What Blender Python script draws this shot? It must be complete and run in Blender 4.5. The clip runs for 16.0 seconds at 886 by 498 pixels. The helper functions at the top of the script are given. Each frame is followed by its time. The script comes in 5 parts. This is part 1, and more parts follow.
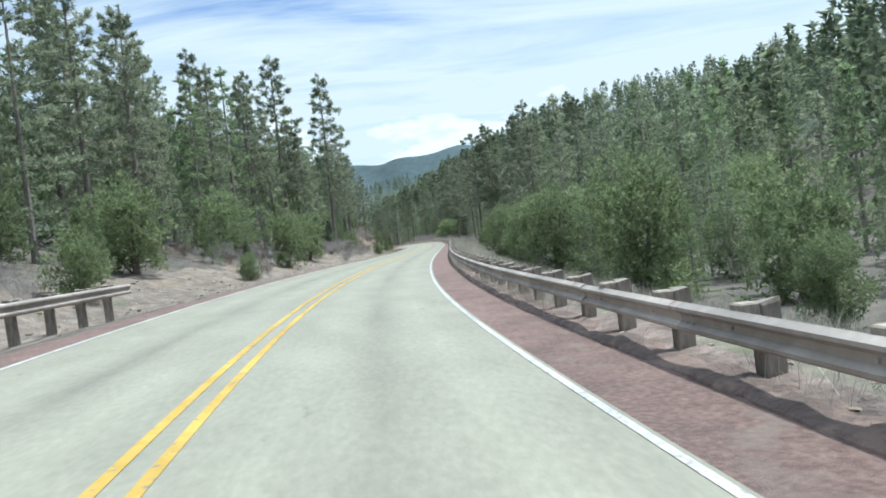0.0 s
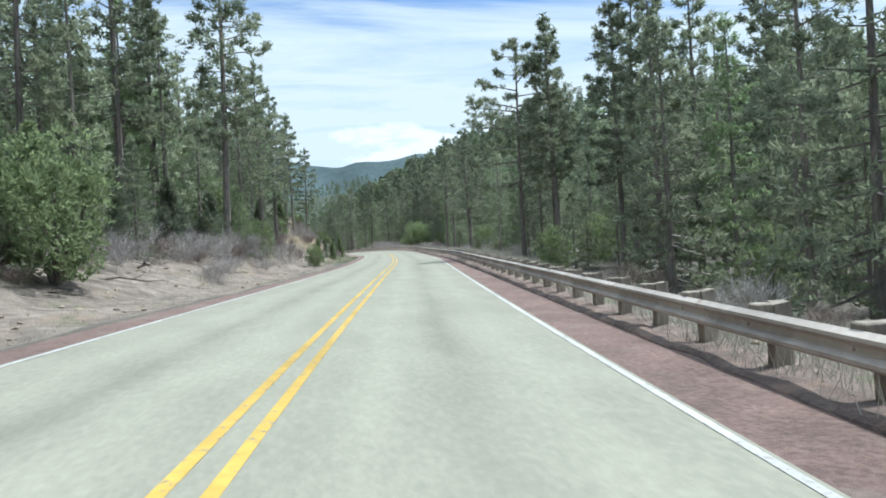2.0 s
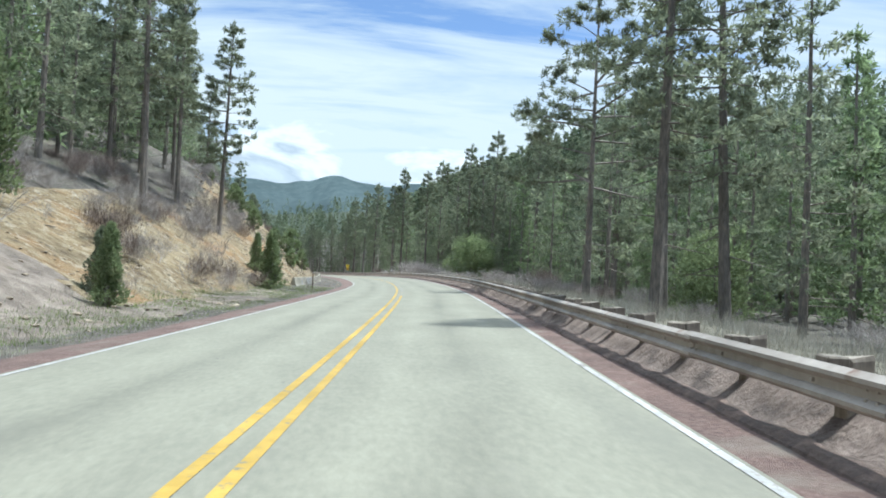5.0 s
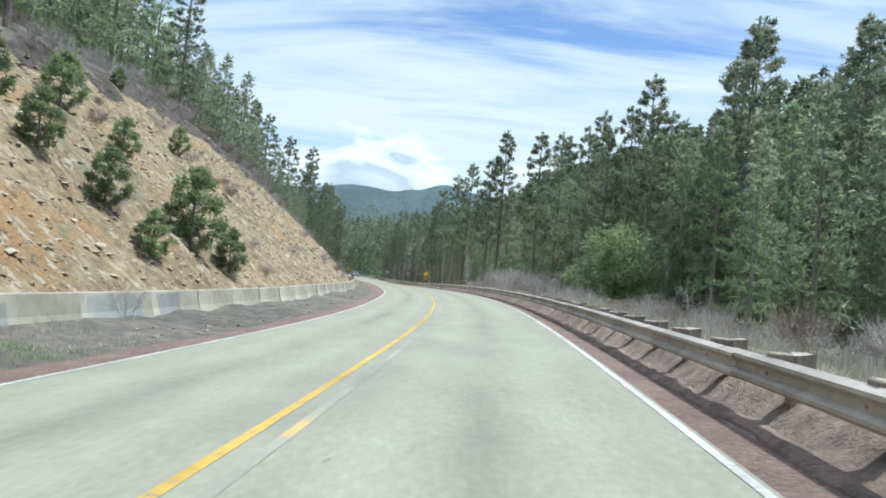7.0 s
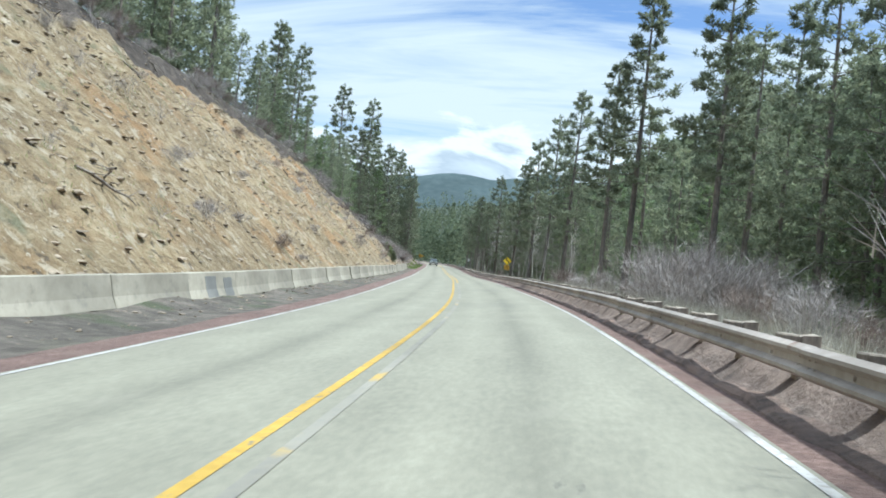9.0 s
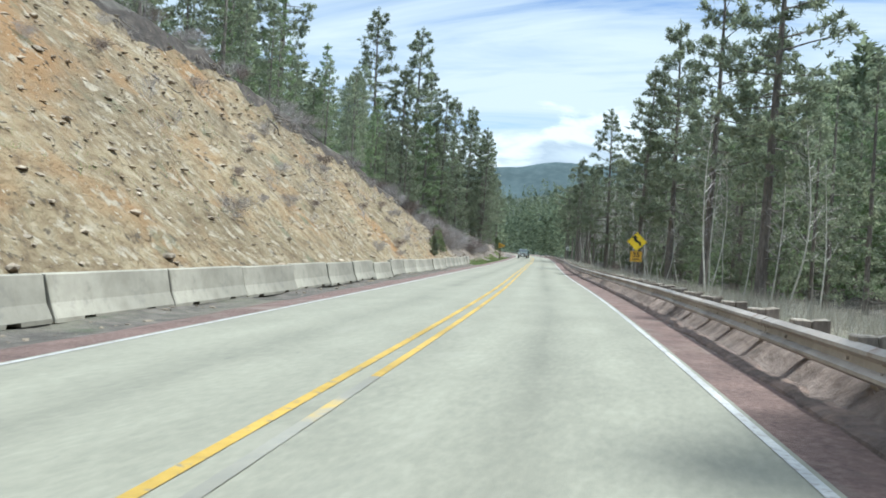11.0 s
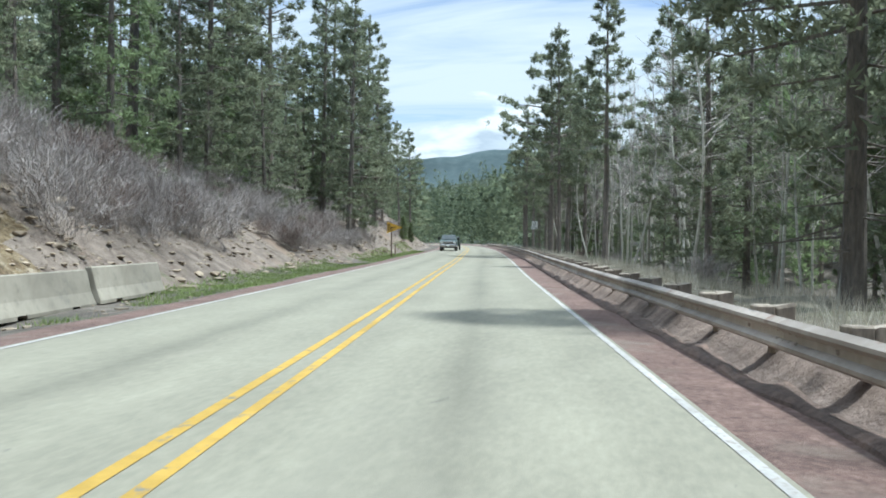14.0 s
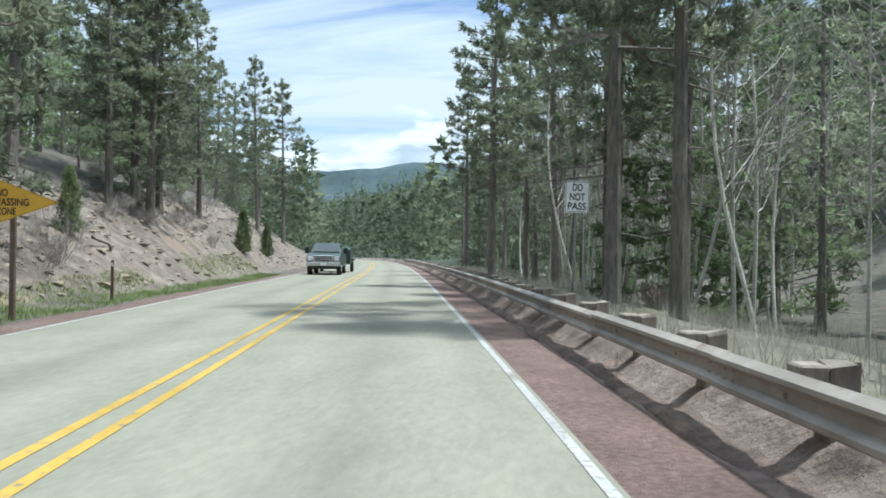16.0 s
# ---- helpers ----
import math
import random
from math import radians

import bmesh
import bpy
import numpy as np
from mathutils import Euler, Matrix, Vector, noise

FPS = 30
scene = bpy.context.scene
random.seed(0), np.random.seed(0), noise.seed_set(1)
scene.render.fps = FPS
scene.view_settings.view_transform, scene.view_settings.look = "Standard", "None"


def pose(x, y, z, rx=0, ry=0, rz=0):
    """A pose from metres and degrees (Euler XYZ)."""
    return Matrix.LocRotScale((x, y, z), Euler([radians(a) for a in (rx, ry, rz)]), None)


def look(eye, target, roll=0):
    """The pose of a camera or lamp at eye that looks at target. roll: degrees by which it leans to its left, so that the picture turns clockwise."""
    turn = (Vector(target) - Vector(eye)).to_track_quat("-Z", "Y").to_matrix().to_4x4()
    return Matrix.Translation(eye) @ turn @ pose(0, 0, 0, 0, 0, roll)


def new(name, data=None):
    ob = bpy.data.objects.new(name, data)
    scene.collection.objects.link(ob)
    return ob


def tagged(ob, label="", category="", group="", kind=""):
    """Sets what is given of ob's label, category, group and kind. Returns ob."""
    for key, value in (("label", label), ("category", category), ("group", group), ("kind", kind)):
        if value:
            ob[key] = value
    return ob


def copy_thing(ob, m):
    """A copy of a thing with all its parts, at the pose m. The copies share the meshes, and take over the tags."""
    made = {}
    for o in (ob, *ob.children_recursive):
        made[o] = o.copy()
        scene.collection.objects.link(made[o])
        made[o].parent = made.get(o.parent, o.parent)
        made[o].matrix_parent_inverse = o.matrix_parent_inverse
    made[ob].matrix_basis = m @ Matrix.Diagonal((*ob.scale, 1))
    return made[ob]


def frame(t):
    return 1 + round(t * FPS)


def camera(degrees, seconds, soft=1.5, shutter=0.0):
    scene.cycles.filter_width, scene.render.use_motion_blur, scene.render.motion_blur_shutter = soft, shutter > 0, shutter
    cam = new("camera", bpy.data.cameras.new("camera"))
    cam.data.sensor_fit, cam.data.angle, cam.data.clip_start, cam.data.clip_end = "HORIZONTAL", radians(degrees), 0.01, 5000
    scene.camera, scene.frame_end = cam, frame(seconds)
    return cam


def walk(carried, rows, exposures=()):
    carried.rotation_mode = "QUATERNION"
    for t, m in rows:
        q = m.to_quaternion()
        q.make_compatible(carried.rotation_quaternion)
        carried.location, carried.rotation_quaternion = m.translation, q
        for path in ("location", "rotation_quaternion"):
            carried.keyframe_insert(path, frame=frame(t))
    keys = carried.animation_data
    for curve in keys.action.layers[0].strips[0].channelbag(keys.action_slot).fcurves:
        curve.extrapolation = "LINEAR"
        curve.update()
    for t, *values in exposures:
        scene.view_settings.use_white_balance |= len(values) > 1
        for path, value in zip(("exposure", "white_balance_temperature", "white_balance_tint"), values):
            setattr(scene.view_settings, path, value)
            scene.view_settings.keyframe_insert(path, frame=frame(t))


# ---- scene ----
# ---- camera and its drive ----
cam = camera(60.0, 16.0, soft=1.8)
PATH = [
    (0, (-7.279, -7.066, 0.422), (-7.066, -5.077, 0.394), -6.93),
    (0.5, (-7.170, 6.728, 0.421), (-6.916, 8.712, 0.387), -6.03),
    (1, (-6.669, 20.564, 0.413), (-6.379, 22.543, 0.378), -5.06),
    (1.5, (-5.748, 34.502, 0.420), (-5.432, 36.477, 0.394), -4.26),
    (2, (-4.446, 48.422, 0.474), (-4.113, 50.394, 0.462), -2.86),
    (2.5, (-2.726, 62.264, 0.488), (-2.391, 64.236, 0.488), -1.42),
    (3, (-0.911, 75.862, 0.564), (-0.576, 77.834, 0.570), -0.02),
    (3.5, (0.825, 89.318, 0.611), (1.151, 91.291, 0.626), 1.12),
    (4, (2.413, 102.523, 0.617), (2.716, 104.499, 0.648), 1.85),
    (4.5, (3.871, 115.529, 0.610), (4.137, 117.511, 0.658), 2.34),
    (5, (5.219, 128.390, 0.619), (5.433, 130.377, 0.681), 2.75),
    (5.5, (6.474, 141.156, 0.671), (6.621, 143.150, 0.741), 3.24),
    (6, (7.689, 153.893, 0.755), (7.762, 155.890, 0.828), 3.83),
    (6.5, (8.804, 166.375, 0.775), (8.803, 168.374, 0.851), 4.59),
    (7, (9.612, 178.597, 0.814), (9.543, 180.594, 0.888), 5.38),
    (7.5, (9.882, 190.525, 0.843), (9.754, 192.520, 0.908), 5.82),
    (8, (9.983, 202.291, 0.866), (9.795, 204.281, 0.919), 5.94),
    (8.5, (9.980, 214.017, 0.839), (9.723, 216.000, 0.877), 6.00),
    (9, (9.460, 225.723, 0.804), (9.130, 227.696, 0.826), 6.15),
    (9.5, (8.738, 237.437, 0.761), (8.330, 239.395, 0.769), 6.02),
    (10, (7.653, 249.160, 0.705), (7.167, 251.100, 0.702), 5.44),
    (10.5, (6.271, 260.886, 0.633), (5.718, 262.808, 0.622), 4.58),
    (11, (4.655, 272.605, 0.545), (4.060, 274.514, 0.528), 3.58),
    (11.5, (2.868, 284.310, 0.438), (2.270, 286.218, 0.418), 2.61),
    (12, (1.017, 296.004, 0.323), (0.439, 297.919, 0.299), 1.71),
    (12.5, (-1.073, 307.476, 0.199), (-1.616, 309.401, 0.173), 1.06),
    (13, (-3.200, 318.667, 0.069), (-3.705, 320.602, 0.040), 0.42),
    (13.5, (-5.209, 329.602, -0.065), (-5.680, 331.546, -0.098), 0.25),
    (14, (-6.932, 340.446, -0.158), (-7.383, 342.394, -0.187), 0.31),
    (14.5, (-8.694, 351.268, -0.157), (-9.123, 353.221, -0.179), 0.27),
    (15, (-10.473, 362.077, -0.245), (-10.866, 364.038, -0.253), 0.06),
    (15.5, (-12.235, 372.842, -0.224), (-12.566, 374.814, -0.221), 0.64),
    (16, (-13.992, 383.672, -0.245), (-14.238, 385.657, -0.237), 0.78),
]
walk(cam, [(t, look(eye, target, roll)) for t, eye, target, roll in PATH], [(0, 1.06, 5540, 1)])

# ---- world and sun ----
SUN_AZ, SUN_EL = radians(-82), radians(69)      # to the right of the road, high


def nodes_of(tree):
    tree.nodes.clear()

    def add(kind, **given):
        n = tree.nodes.new(kind)
        for key, value in given.items():
            if key in ("operation", "blend_type", "data_type", "noise_dimensions", "feature", "sky_type", "sun_disc", "sun_elevation",
                       "sun_rotation", "interpolation_type", "wave_type", "bands_direction", "distance", "air_density", "dust_density", "altitude",
                       "use_clamp", "clamp_factor", "vector_type", "ozone_density"):
                if key == "operation": n.operation = value
                elif key == "blend_type": n.blend_type = value
                elif key == "data_type": n.data_type = value
                elif key == "noise_dimensions": n.noise_dimensions = value
                elif key == "feature": n.feature = value
                elif key == "sky_type": n.sky_type = value
                elif key == "sun_disc": n.sun_disc = value
                elif key == "sun_elevation": n.sun_elevation = value
                elif key == "sun_rotation": n.sun_rotation = value
                elif key == "interpolation_type": n.interpolation_type = value
                elif key == "distance": n.distance = value
                elif key == "air_density": n.air_density = value
                elif key == "dust_density": n.dust_density = value
                elif key == "ozone_density": n.ozone_density = value
                elif key == "altitude": n.altitude = value
                elif key == "use_clamp": n.use_clamp = value
            else:
                n.inputs[int(key[1:]) if key[0] == "i" and key[1:].isdigit() else key.replace("_", " ")].default_value = value
        return n

    def join(a, b, out=0, into=0):
        tree.links.new(a.outputs[out], b.inputs[into])
        return b
    return add, join


def ramp(add, stops, mode="LINEAR"):
    n = add("ShaderNodeValToRGB")
    n.color_ramp.interpolation = mode
    el = n.color_ramp.elements
    while len(el) < len(stops):
        el.new(0.5)
    for e, (p, c) in zip(el, stops):
        e.position = p
        e.color = (c, c, c, 1) if isinstance(c, (int, float)) else (*c, 1)
    return n


def make_world():
    w = bpy.data.worlds.new("sky")
    scene.world = w
    w.use_nodes = True
    add, join = nodes_of(w.node_tree)
    sky = add("ShaderNodeTexSky", sky_type="NISHITA", sun_disc=False, sun_elevation=SUN_EL, sun_rotation=-SUN_AZ, altitude=2300, air_density=1.0, dust_density=0.6)
    co = add("ShaderNodeTexCoord")
    sep = join(co, add("ShaderNodeSeparateXYZ"), 0)
    # a flat cloud deck seen in perspective: direction / height
    h = add("ShaderNodeMath", operation="MAXIMUM", i1=0.02)
    join(sep, h, 2)
    up = add("ShaderNodeMath", operation="ADD", i1=0.10)
    join(h, up)
    px, py = add("ShaderNodeMath", operation="DIVIDE"), add("ShaderNodeMath", operation="DIVIDE")
    join(sep, px, 0), join(up, px, 0, 1), join(sep, py, 1), join(up, py, 0, 1)
    flat = add("ShaderNodeCombineXYZ")
    join(px, flat), join(py, flat, 0, 1)
    # thin high veil, drawn out into streaks across the view, with blue showing higher up
    m1 = add("ShaderNodeMapping", Scale=(0.50, 1.55, 1), Location=(3.4, 1.3, 0.0), Rotation=(0, 0, radians(14)))
    join(flat, m1)
    n1 = add("ShaderNodeTexNoise", Scale=1.15, Detail=11.0, Roughness=0.60, Distortion=0.9)
    join(m1, n1)
    cover = ramp(add, [(0.0, 0.30), (0.20, 0.29), (0.265, 0.17), (0.33, 0.07), (0.45, 0.06), (0.8, 0.21)])
    join(sep, cover, 2)
    s1 = add("ShaderNodeMath", operation="ADD")
    join(n1, s1), join(cover, s1, 0, 1)
    s1 = join(s1, add("ShaderNodeMath", operation="SUBTRACT", i1=0.16))
    r1 = ramp(add, [(0.34, 0.12), (0.49, 0.70), (0.63, 1.0)])
    join(s1, r1)
    # heaped clouds low over the horizon
    m2 = add("ShaderNodeMapping", Scale=(6.4, 6.4, 15.0), Location=(0.75, 0.0, 1.15))
    join(co, m2)
    n2 = add("ShaderNodeTexNoise", Scale=1.0, Detail=9.0, Roughness=0.54, Distortion=0.3)
    join(m2, n2)
    band = ramp(add, [(0.0, 0.60), (0.09, 0.54), (0.14, 0.48), (0.175, 0.37), (0.21, 0.20), (0.26, 0.0), (1.0, 0.0)])
    join(sep, band, 2)
    s2 = add("ShaderNodeMath", operation="ADD")
    join(n2, s2), join(band, s2, 0, 1)
    s2 = join(s2, add("ShaderNodeMath", operation="SUBTRACT", i1=0.40))
    r2 = ramp(add, [(0.53, 0.0), (0.61, 1.0)], "EASE")
    join(s2, r2)
    # their thick middles are grey, their rims bright
    r3 = ramp(add, [(0.57, (1.0, 1.0, 1.0)), (0.63, (0.95, 0.96, 0.97)), (0.71, (0.57, 0.62, 0.69)), (0.82, (0.78, 0.82, 0.86))])
    join(s2, r3)
    thin = add("ShaderNodeMix", data_type="RGBA")
    gain = add("ShaderNodeMix", data_type="RGBA", blend_type="MULTIPLY", i0=1.0, i7=SKY_GAIN)
    join(sky, gain, 0, 6)
    join(r1, thin, 0, 0), join(gain, thin, 2, 6)
    thin.inputs[7].default_value = CLOUD
    heap = add("ShaderNodeMix", data_type="RGBA", blend_type="MULTIPLY", i0=1.0)
    join(r3, heap, 0, 6)
    heap.inputs[7].default_value = HEAP
    both = add("ShaderNodeMix", data_type="RGBA")
    join(r2, both, 0, 0), join(thin, both, 2, 6), join(heap, both, 2, 7)
    # a veiled sky is brighter overhead, round the high sun, than at the horizon
    zenith = ramp(add, [(0.42, 0.45), (1.0, 1.0)], "EASE")
    join(sep, zenith, 2)
    lift = add("ShaderNodeMath", operation="MULTIPLY", i1=0.222)
    join(zenith, lift)
    bg = add("ShaderNodeBackground", Strength=0.1)
    join(lift, bg, 0, 1)
    join(both, bg, 2)
    join(bg, add("ShaderNodeOutputWorld"))


SKY_GAIN = (0.68, 0.75, 0.84, 1)
CLOUD, HEAP = (4.22, 4.45, 4.56, 1), (5.6, 5.65, 5.6, 1)
make_world()
sun = new("sun", bpy.data.lights.new("sun", "SUN"))
sun.data.energy, sun.data.angle, sun.data.color = 3.0, radians(3.0), (1.0, 0.95, 0.87)
sun.matrix_world = look((0, 0, 0), (math.sin(SUN_AZ) * math.cos(SUN_EL), -math.cos(SUN_AZ) * math.cos(SUN_EL), -math.sin(SUN_EL)))


# ---- materials ----
def surface(name, stops, scale=4.0, detail=6.0, rough=0.8, bump=0.3, bump_scale=None, metal=0.0, coat=None, spots=None, island=0.0, obj=0.0, stretch=(1, 1, 1), depth=0.02, translucent=0.0, spec=0.5, big=(0.74, 1.18)):
    """A material: colour from noise through stops, a second large-scale variation, fine relief, and wear by spots = (colour, scale, from, to)."""
    mat = bpy.data.materials.new(name)
    mat.use_nodes = True
    add, join = nodes_of(mat.node_tree)
    out = add("ShaderNodeOutputMaterial")
    bsdf = add("ShaderNodeBsdfPrincipled", Roughness=rough, Metallic=metal)
    bsdf.inputs["Specular IOR Level"].default_value = spec
    join(bsdf, out)
    co = add("ShaderNodeTexCoord")
    mp = add("ShaderNodeMapping", Scale=stretch)
    join(co, mp, 3)
    n1 = add("ShaderNodeTexNoise", Scale=scale, Detail=detail, Roughness=0.62)
    join(mp, n1)
    r = ramp(add, stops)
    join(n1, r)
    wide = add("ShaderNodeTexNoise", Scale=scale * 0.09, Detail=3.0)
    join(mp, wide)
    rb = ramp(add, [(0.3, big[0]), (0.7, big[1])])
    join(wide, rb)
    mul = add("ShaderNodeMix", data_type="RGBA", blend_type="MULTIPLY", i0=1.0)
    join(r, mul, 0, 6), join(rb, mul, 0, 7)
    last, slot = mul, 2
    for colour, sc, a, b in spots or ():
        n = add("ShaderNodeTexNoise", Scale=sc, Detail=5.0, Roughness=0.6)
        join(mp, n)
        rs = ramp(add, [(a, 0.0), (b, 1.0)])
        join(n, rs)
        mx = add("ShaderNodeMix", data_type="RGBA", i7=(*colour, 1))
        join(rs, mx, 0, 0)
        join(last, mx, slot, 6)
        last, slot = mx, 2
    for kind, amount in (("ShaderNodeNewGeometry", island), ("ShaderNodeObjectInfo", obj)):
        if amount:
            g = add(kind)
            rr = ramp(add, [(0.0, 1 - amount), (1.0, 1 + amount)])
            mat.node_tree.links.new(g.outputs["Random Per Island" if kind.endswith("Geometry") else "Random"], rr.inputs[0])
            mx = add("ShaderNodeMix", data_type="RGBA", blend_type="MULTIPLY", i0=1.0)
            join(last, mx, slot, 6), join(rr, mx, 0, 7)
            last, slot = mx, 2
    join(last, bsdf, slot)
    if bump:
        nb = add("ShaderNodeTexNoise", Scale=bump_scale or scale * 3, Detail=6.0, Roughness=0.65)
        join(mp, nb)
        bp = add("ShaderNodeBump", Strength=bump)
        bp.inputs["Distance"].default_value = depth
        mat.node_tree.links.new(nb.outputs[0], bp.inputs["Height"])
        mat.node_tree.links.new(bp.outputs[0], bsdf.inputs["Normal"])
    if translucent:
        tr = add("ShaderNodeBsdfTranslucent")
        join(last, tr, slot)
        ms = add("ShaderNodeMixShader", i0=translucent)
        join(bsdf, ms, 0, 1), join(tr, ms, 0, 2), join(ms, out)
    return mat


def g3(v, tint=(1, 1, 1)):
    return tuple(v * c for c in tint)


M = {}
M["asphalt"] = surface("asphalt", [(0.30, (0.192, 0.182, 0.140)), (0.5, (0.218, 0.205, 0.157)), (0.72, (0.250, 0.236, 0.182))], 14, 9, 0.9, 0.35, 90, depth=0.008, big=(0.90, 1.08),
                       spots=[((0.176, 0.166, 0.133), 0.30, 0.58, 0.80), ((0.246, 0.230, 0.180), 1.3, 0.62, 0.74), ((0.153, 0.144, 0.116), 2.6, 0.70, 0.74)], stretch=(1, 0.35, 1))


def lane_wear(mat):
    """Dark oil drip lines in the middle of each lane, pale wheel tracks; u runs across the road in metres, v along it."""
    tree = mat.node_tree
    bsdf = next(n for n in tree.nodes if n.type == "BSDF_PRINCIPLED")
    base = bsdf.inputs[0].links[0].from_socket

    def math_of(op, a, b):
        n = tree.nodes.new("ShaderNodeMath")
        n.operation = op
        for i, v in enumerate((a, b)):
            if isinstance(v, (int, float)):
                n.inputs[i].default_value = v
            else:
                tree.links.new(v, n.inputs[i])
        return n.outputs[0]
    uv = tree.nodes.new("ShaderNodeUVMap")
    sep = tree.nodes.new("ShaderNodeSeparateXYZ")
    tree.links.new(uv.outputs[0], sep.inputs[0])

    def noise_of(scale, sx, sy, detail=5.0):
        mp = tree.nodes.new("ShaderNodeMapping")
        mp.inputs["Scale"].default_value = (sx, sy, 1)
        n = tree.nodes.new("ShaderNodeTexNoise")
        n.inputs["Scale"].default_value, n.inputs["Detail"].default_value = scale, detail
        tree.links.new(uv.outputs[0], mp.inputs[0])
        tree.links.new(mp.outputs[0], n.inputs[0])
        return n.outputs[0]
    wob = math_of("MULTIPLY", math_of("SUBTRACT", noise_of(1.0, 0.0, 0.05), 0.5), 0.7)
    u = math_of("ADD", sep.outputs[0], wob)
    side = math_of("ABSOLUTE", u, 0.0)
    mid = math_of("ABSOLUTE", math_of("SUBTRACT", side, 1.80), 0.0)
    patchy = noise_of(1.0, 0.5, 0.09, 6.0)
    oil = math_of("MULTIPLY", math_of("MAXIMUM", math_of("SUBTRACT", 1.0, math_of("MULTIPLY", mid, 2.6)), 0.0), math_of("MULTIPLY", math_of("MULTIPLY", patchy, patchy), 0.62))
    wheel = math_of("ABSOLUTE", math_of("SUBTRACT", mid, 0.85), 0.0)
    pale = math_of("MULTIPLY", math_of("MAXIMUM", math_of("SUBTRACT", 1.0, math_of("MULTIPLY", wheel, 2.4)), 0.0), 0.10)
    gain = math_of("SUBTRACT", math_of("ADD", 1.0, pale), oil)
    mix = tree.nodes.new("ShaderNodeMix")
    mix.data_type, mix.blend_type = "RGBA", "MULTIPLY"
    mix.inputs[0].default_value = 1.0
    tree.links.new(base, mix.inputs[6])
    tree.links.new(gain, mix.inputs[7])
    tree.links.new(mix.outputs[2], bsdf.inputs[0])


lane_wear(M["asphalt"])
M["cinder"] = surface("red_cinder", [(0.3, (0.104, 0.066, 0.055)), (0.5, (0.167, 0.106, 0.089)), (0.72, (0.246, 0.170, 0.144))], 14, 9, 0.95, 0.8, 50, depth=0.04,
                      spots=[((0.209, 0.167, 0.137), 0.9, 0.56, 0.72)])
M["kerb"] = surface("old_asphalt_kerb", [(0.3, (0.088, 0.064, 0.052)), (0.7, (0.189, 0.133, 0.109))], 8, 8, 0.92, 0.9, 18, depth=0.06, spots=[((0.223, 0.154, 0.121), 2.2, 0.50, 0.60)])
M["white"] = surface("worn_white_line", [(0.3, (0.344, 0.331, 0.310)), (0.7, (0.464, 0.452, 0.430))], 6, 6, 0.7, 0.2, spots=[((0.237, 0.211, 0.191), 16.0, 0.50, 0.66), ((0.215, 0.194, 0.172), 0.6, 0.60, 0.72)])
M["yellow"] = surface("worn_yellow_line", [(0.3, (0.350, 0.220, 0.034)), (0.7, (0.456, 0.296, 0.053))], 6, 6, 0.7, 0.2, spots=[((0.167, 0.156, 0.125), 7.0, 0.58, 0.68)])
M["yellow_faint"] = surface("faded_yellow_line", [(0.3, (0.210, 0.197, 0.167)), (0.7, (0.246, 0.226, 0.180))], 6, 6, 0.8, 0.2, spots=[((0.409, 0.284, 0.085), 0.7, 0.62, 0.70)])
M["ground"] = surface("needle_strewn_soil", [(0.28, (0.057, 0.049, 0.040)), (0.5, (0.106, 0.090, 0.074)), (0.72, (0.182, 0.156, 0.129))], 2.2, 9, 0.95, 0.8, 12, depth=0.10,
                      spots=[((0.167, 0.152, 0.110), 0.30, 0.57, 0.70), ((0.068, 0.076, 0.042), 0.5, 0.57, 0.68)])
M["woodland"] = surface("mossy_forest_floor", [(0.3, (0.030, 0.040, 0.025)), (0.5, (0.047, 0.058, 0.036)), (0.72, (0.066, 0.077, 0.050))], 0.35, 9, 0.95, 0.8, 1.2, depth=0.6)
M["meadow"] = surface("dry_meadow", [(0.3, (0.095, 0.084, 0.057)), (0.5, (0.160, 0.141, 0.103)), (0.72, (0.243, 0.217, 0.163))], 2.2, 9, 0.95, 0.8, 14, depth=0.08,
                      spots=[((0.114, 0.122, 0.057), 0.4, 0.56, 0.68)])
M["cut"] = surface("sandy_cut_slope", [(0.30, (0.105, 0.072, 0.040)), (0.42, (0.205, 0.146, 0.079)), (0.55, (0.275, 0.212, 0.122)), (0.72, (0.37, 0.305, 0.21))], 1.9, 12, 0.95, 1.0, 3.2, depth=0.30,
                   spots=[((0.285, 0.165, 0.070), 0.16, 0.54, 0.68), ((0.385, 0.325, 0.235), 1.5, 0.57, 0.64), ((0.100, 0.074, 0.046), 2.3, 0.59, 0.66), ((0.40, 0.35, 0.265), 5.0, 0.63, 0.68), ((0.165, 0.155, 0.090), 0.55, 0.61, 0.72)])
M["crest"] = surface("dark_rooty_soil", [(0.3, (0.033, 0.025, 0.020)), (0.5, (0.068, 0.053, 0.042)), (0.72, (0.143, 0.114, 0.090))], 2.0, 10, 0.95, 1.0, 8, depth=0.15)
M["bank"] = surface("stony_bank_soil", [(0.3, (0.099, 0.076, 0.062)), (0.5, (0.188, 0.151, 0.121)), (0.72, (0.310, 0.259, 0.212))], 1.6, 10, 0.95, 0.9, 7, depth=0.12,
                    spots=[((0.264, 0.193, 0.142), 0.3, 0.56, 0.70), ((0.112, 0.112, 0.065), 0.6, 0.60, 0.68)])
M["dirt"] = surface("pale_shoulder_dirt", [(0.3, (0.127, 0.092, 0.076)), (0.5, (0.219, 0.166, 0.138)), (0.72, (0.322, 0.251, 0.211))], 3.0, 9, 0.95, 0.9, 14, depth=0.08,
                    spots=[((0.098, 0.074, 0.062), 1.2, 0.58, 0.68)])
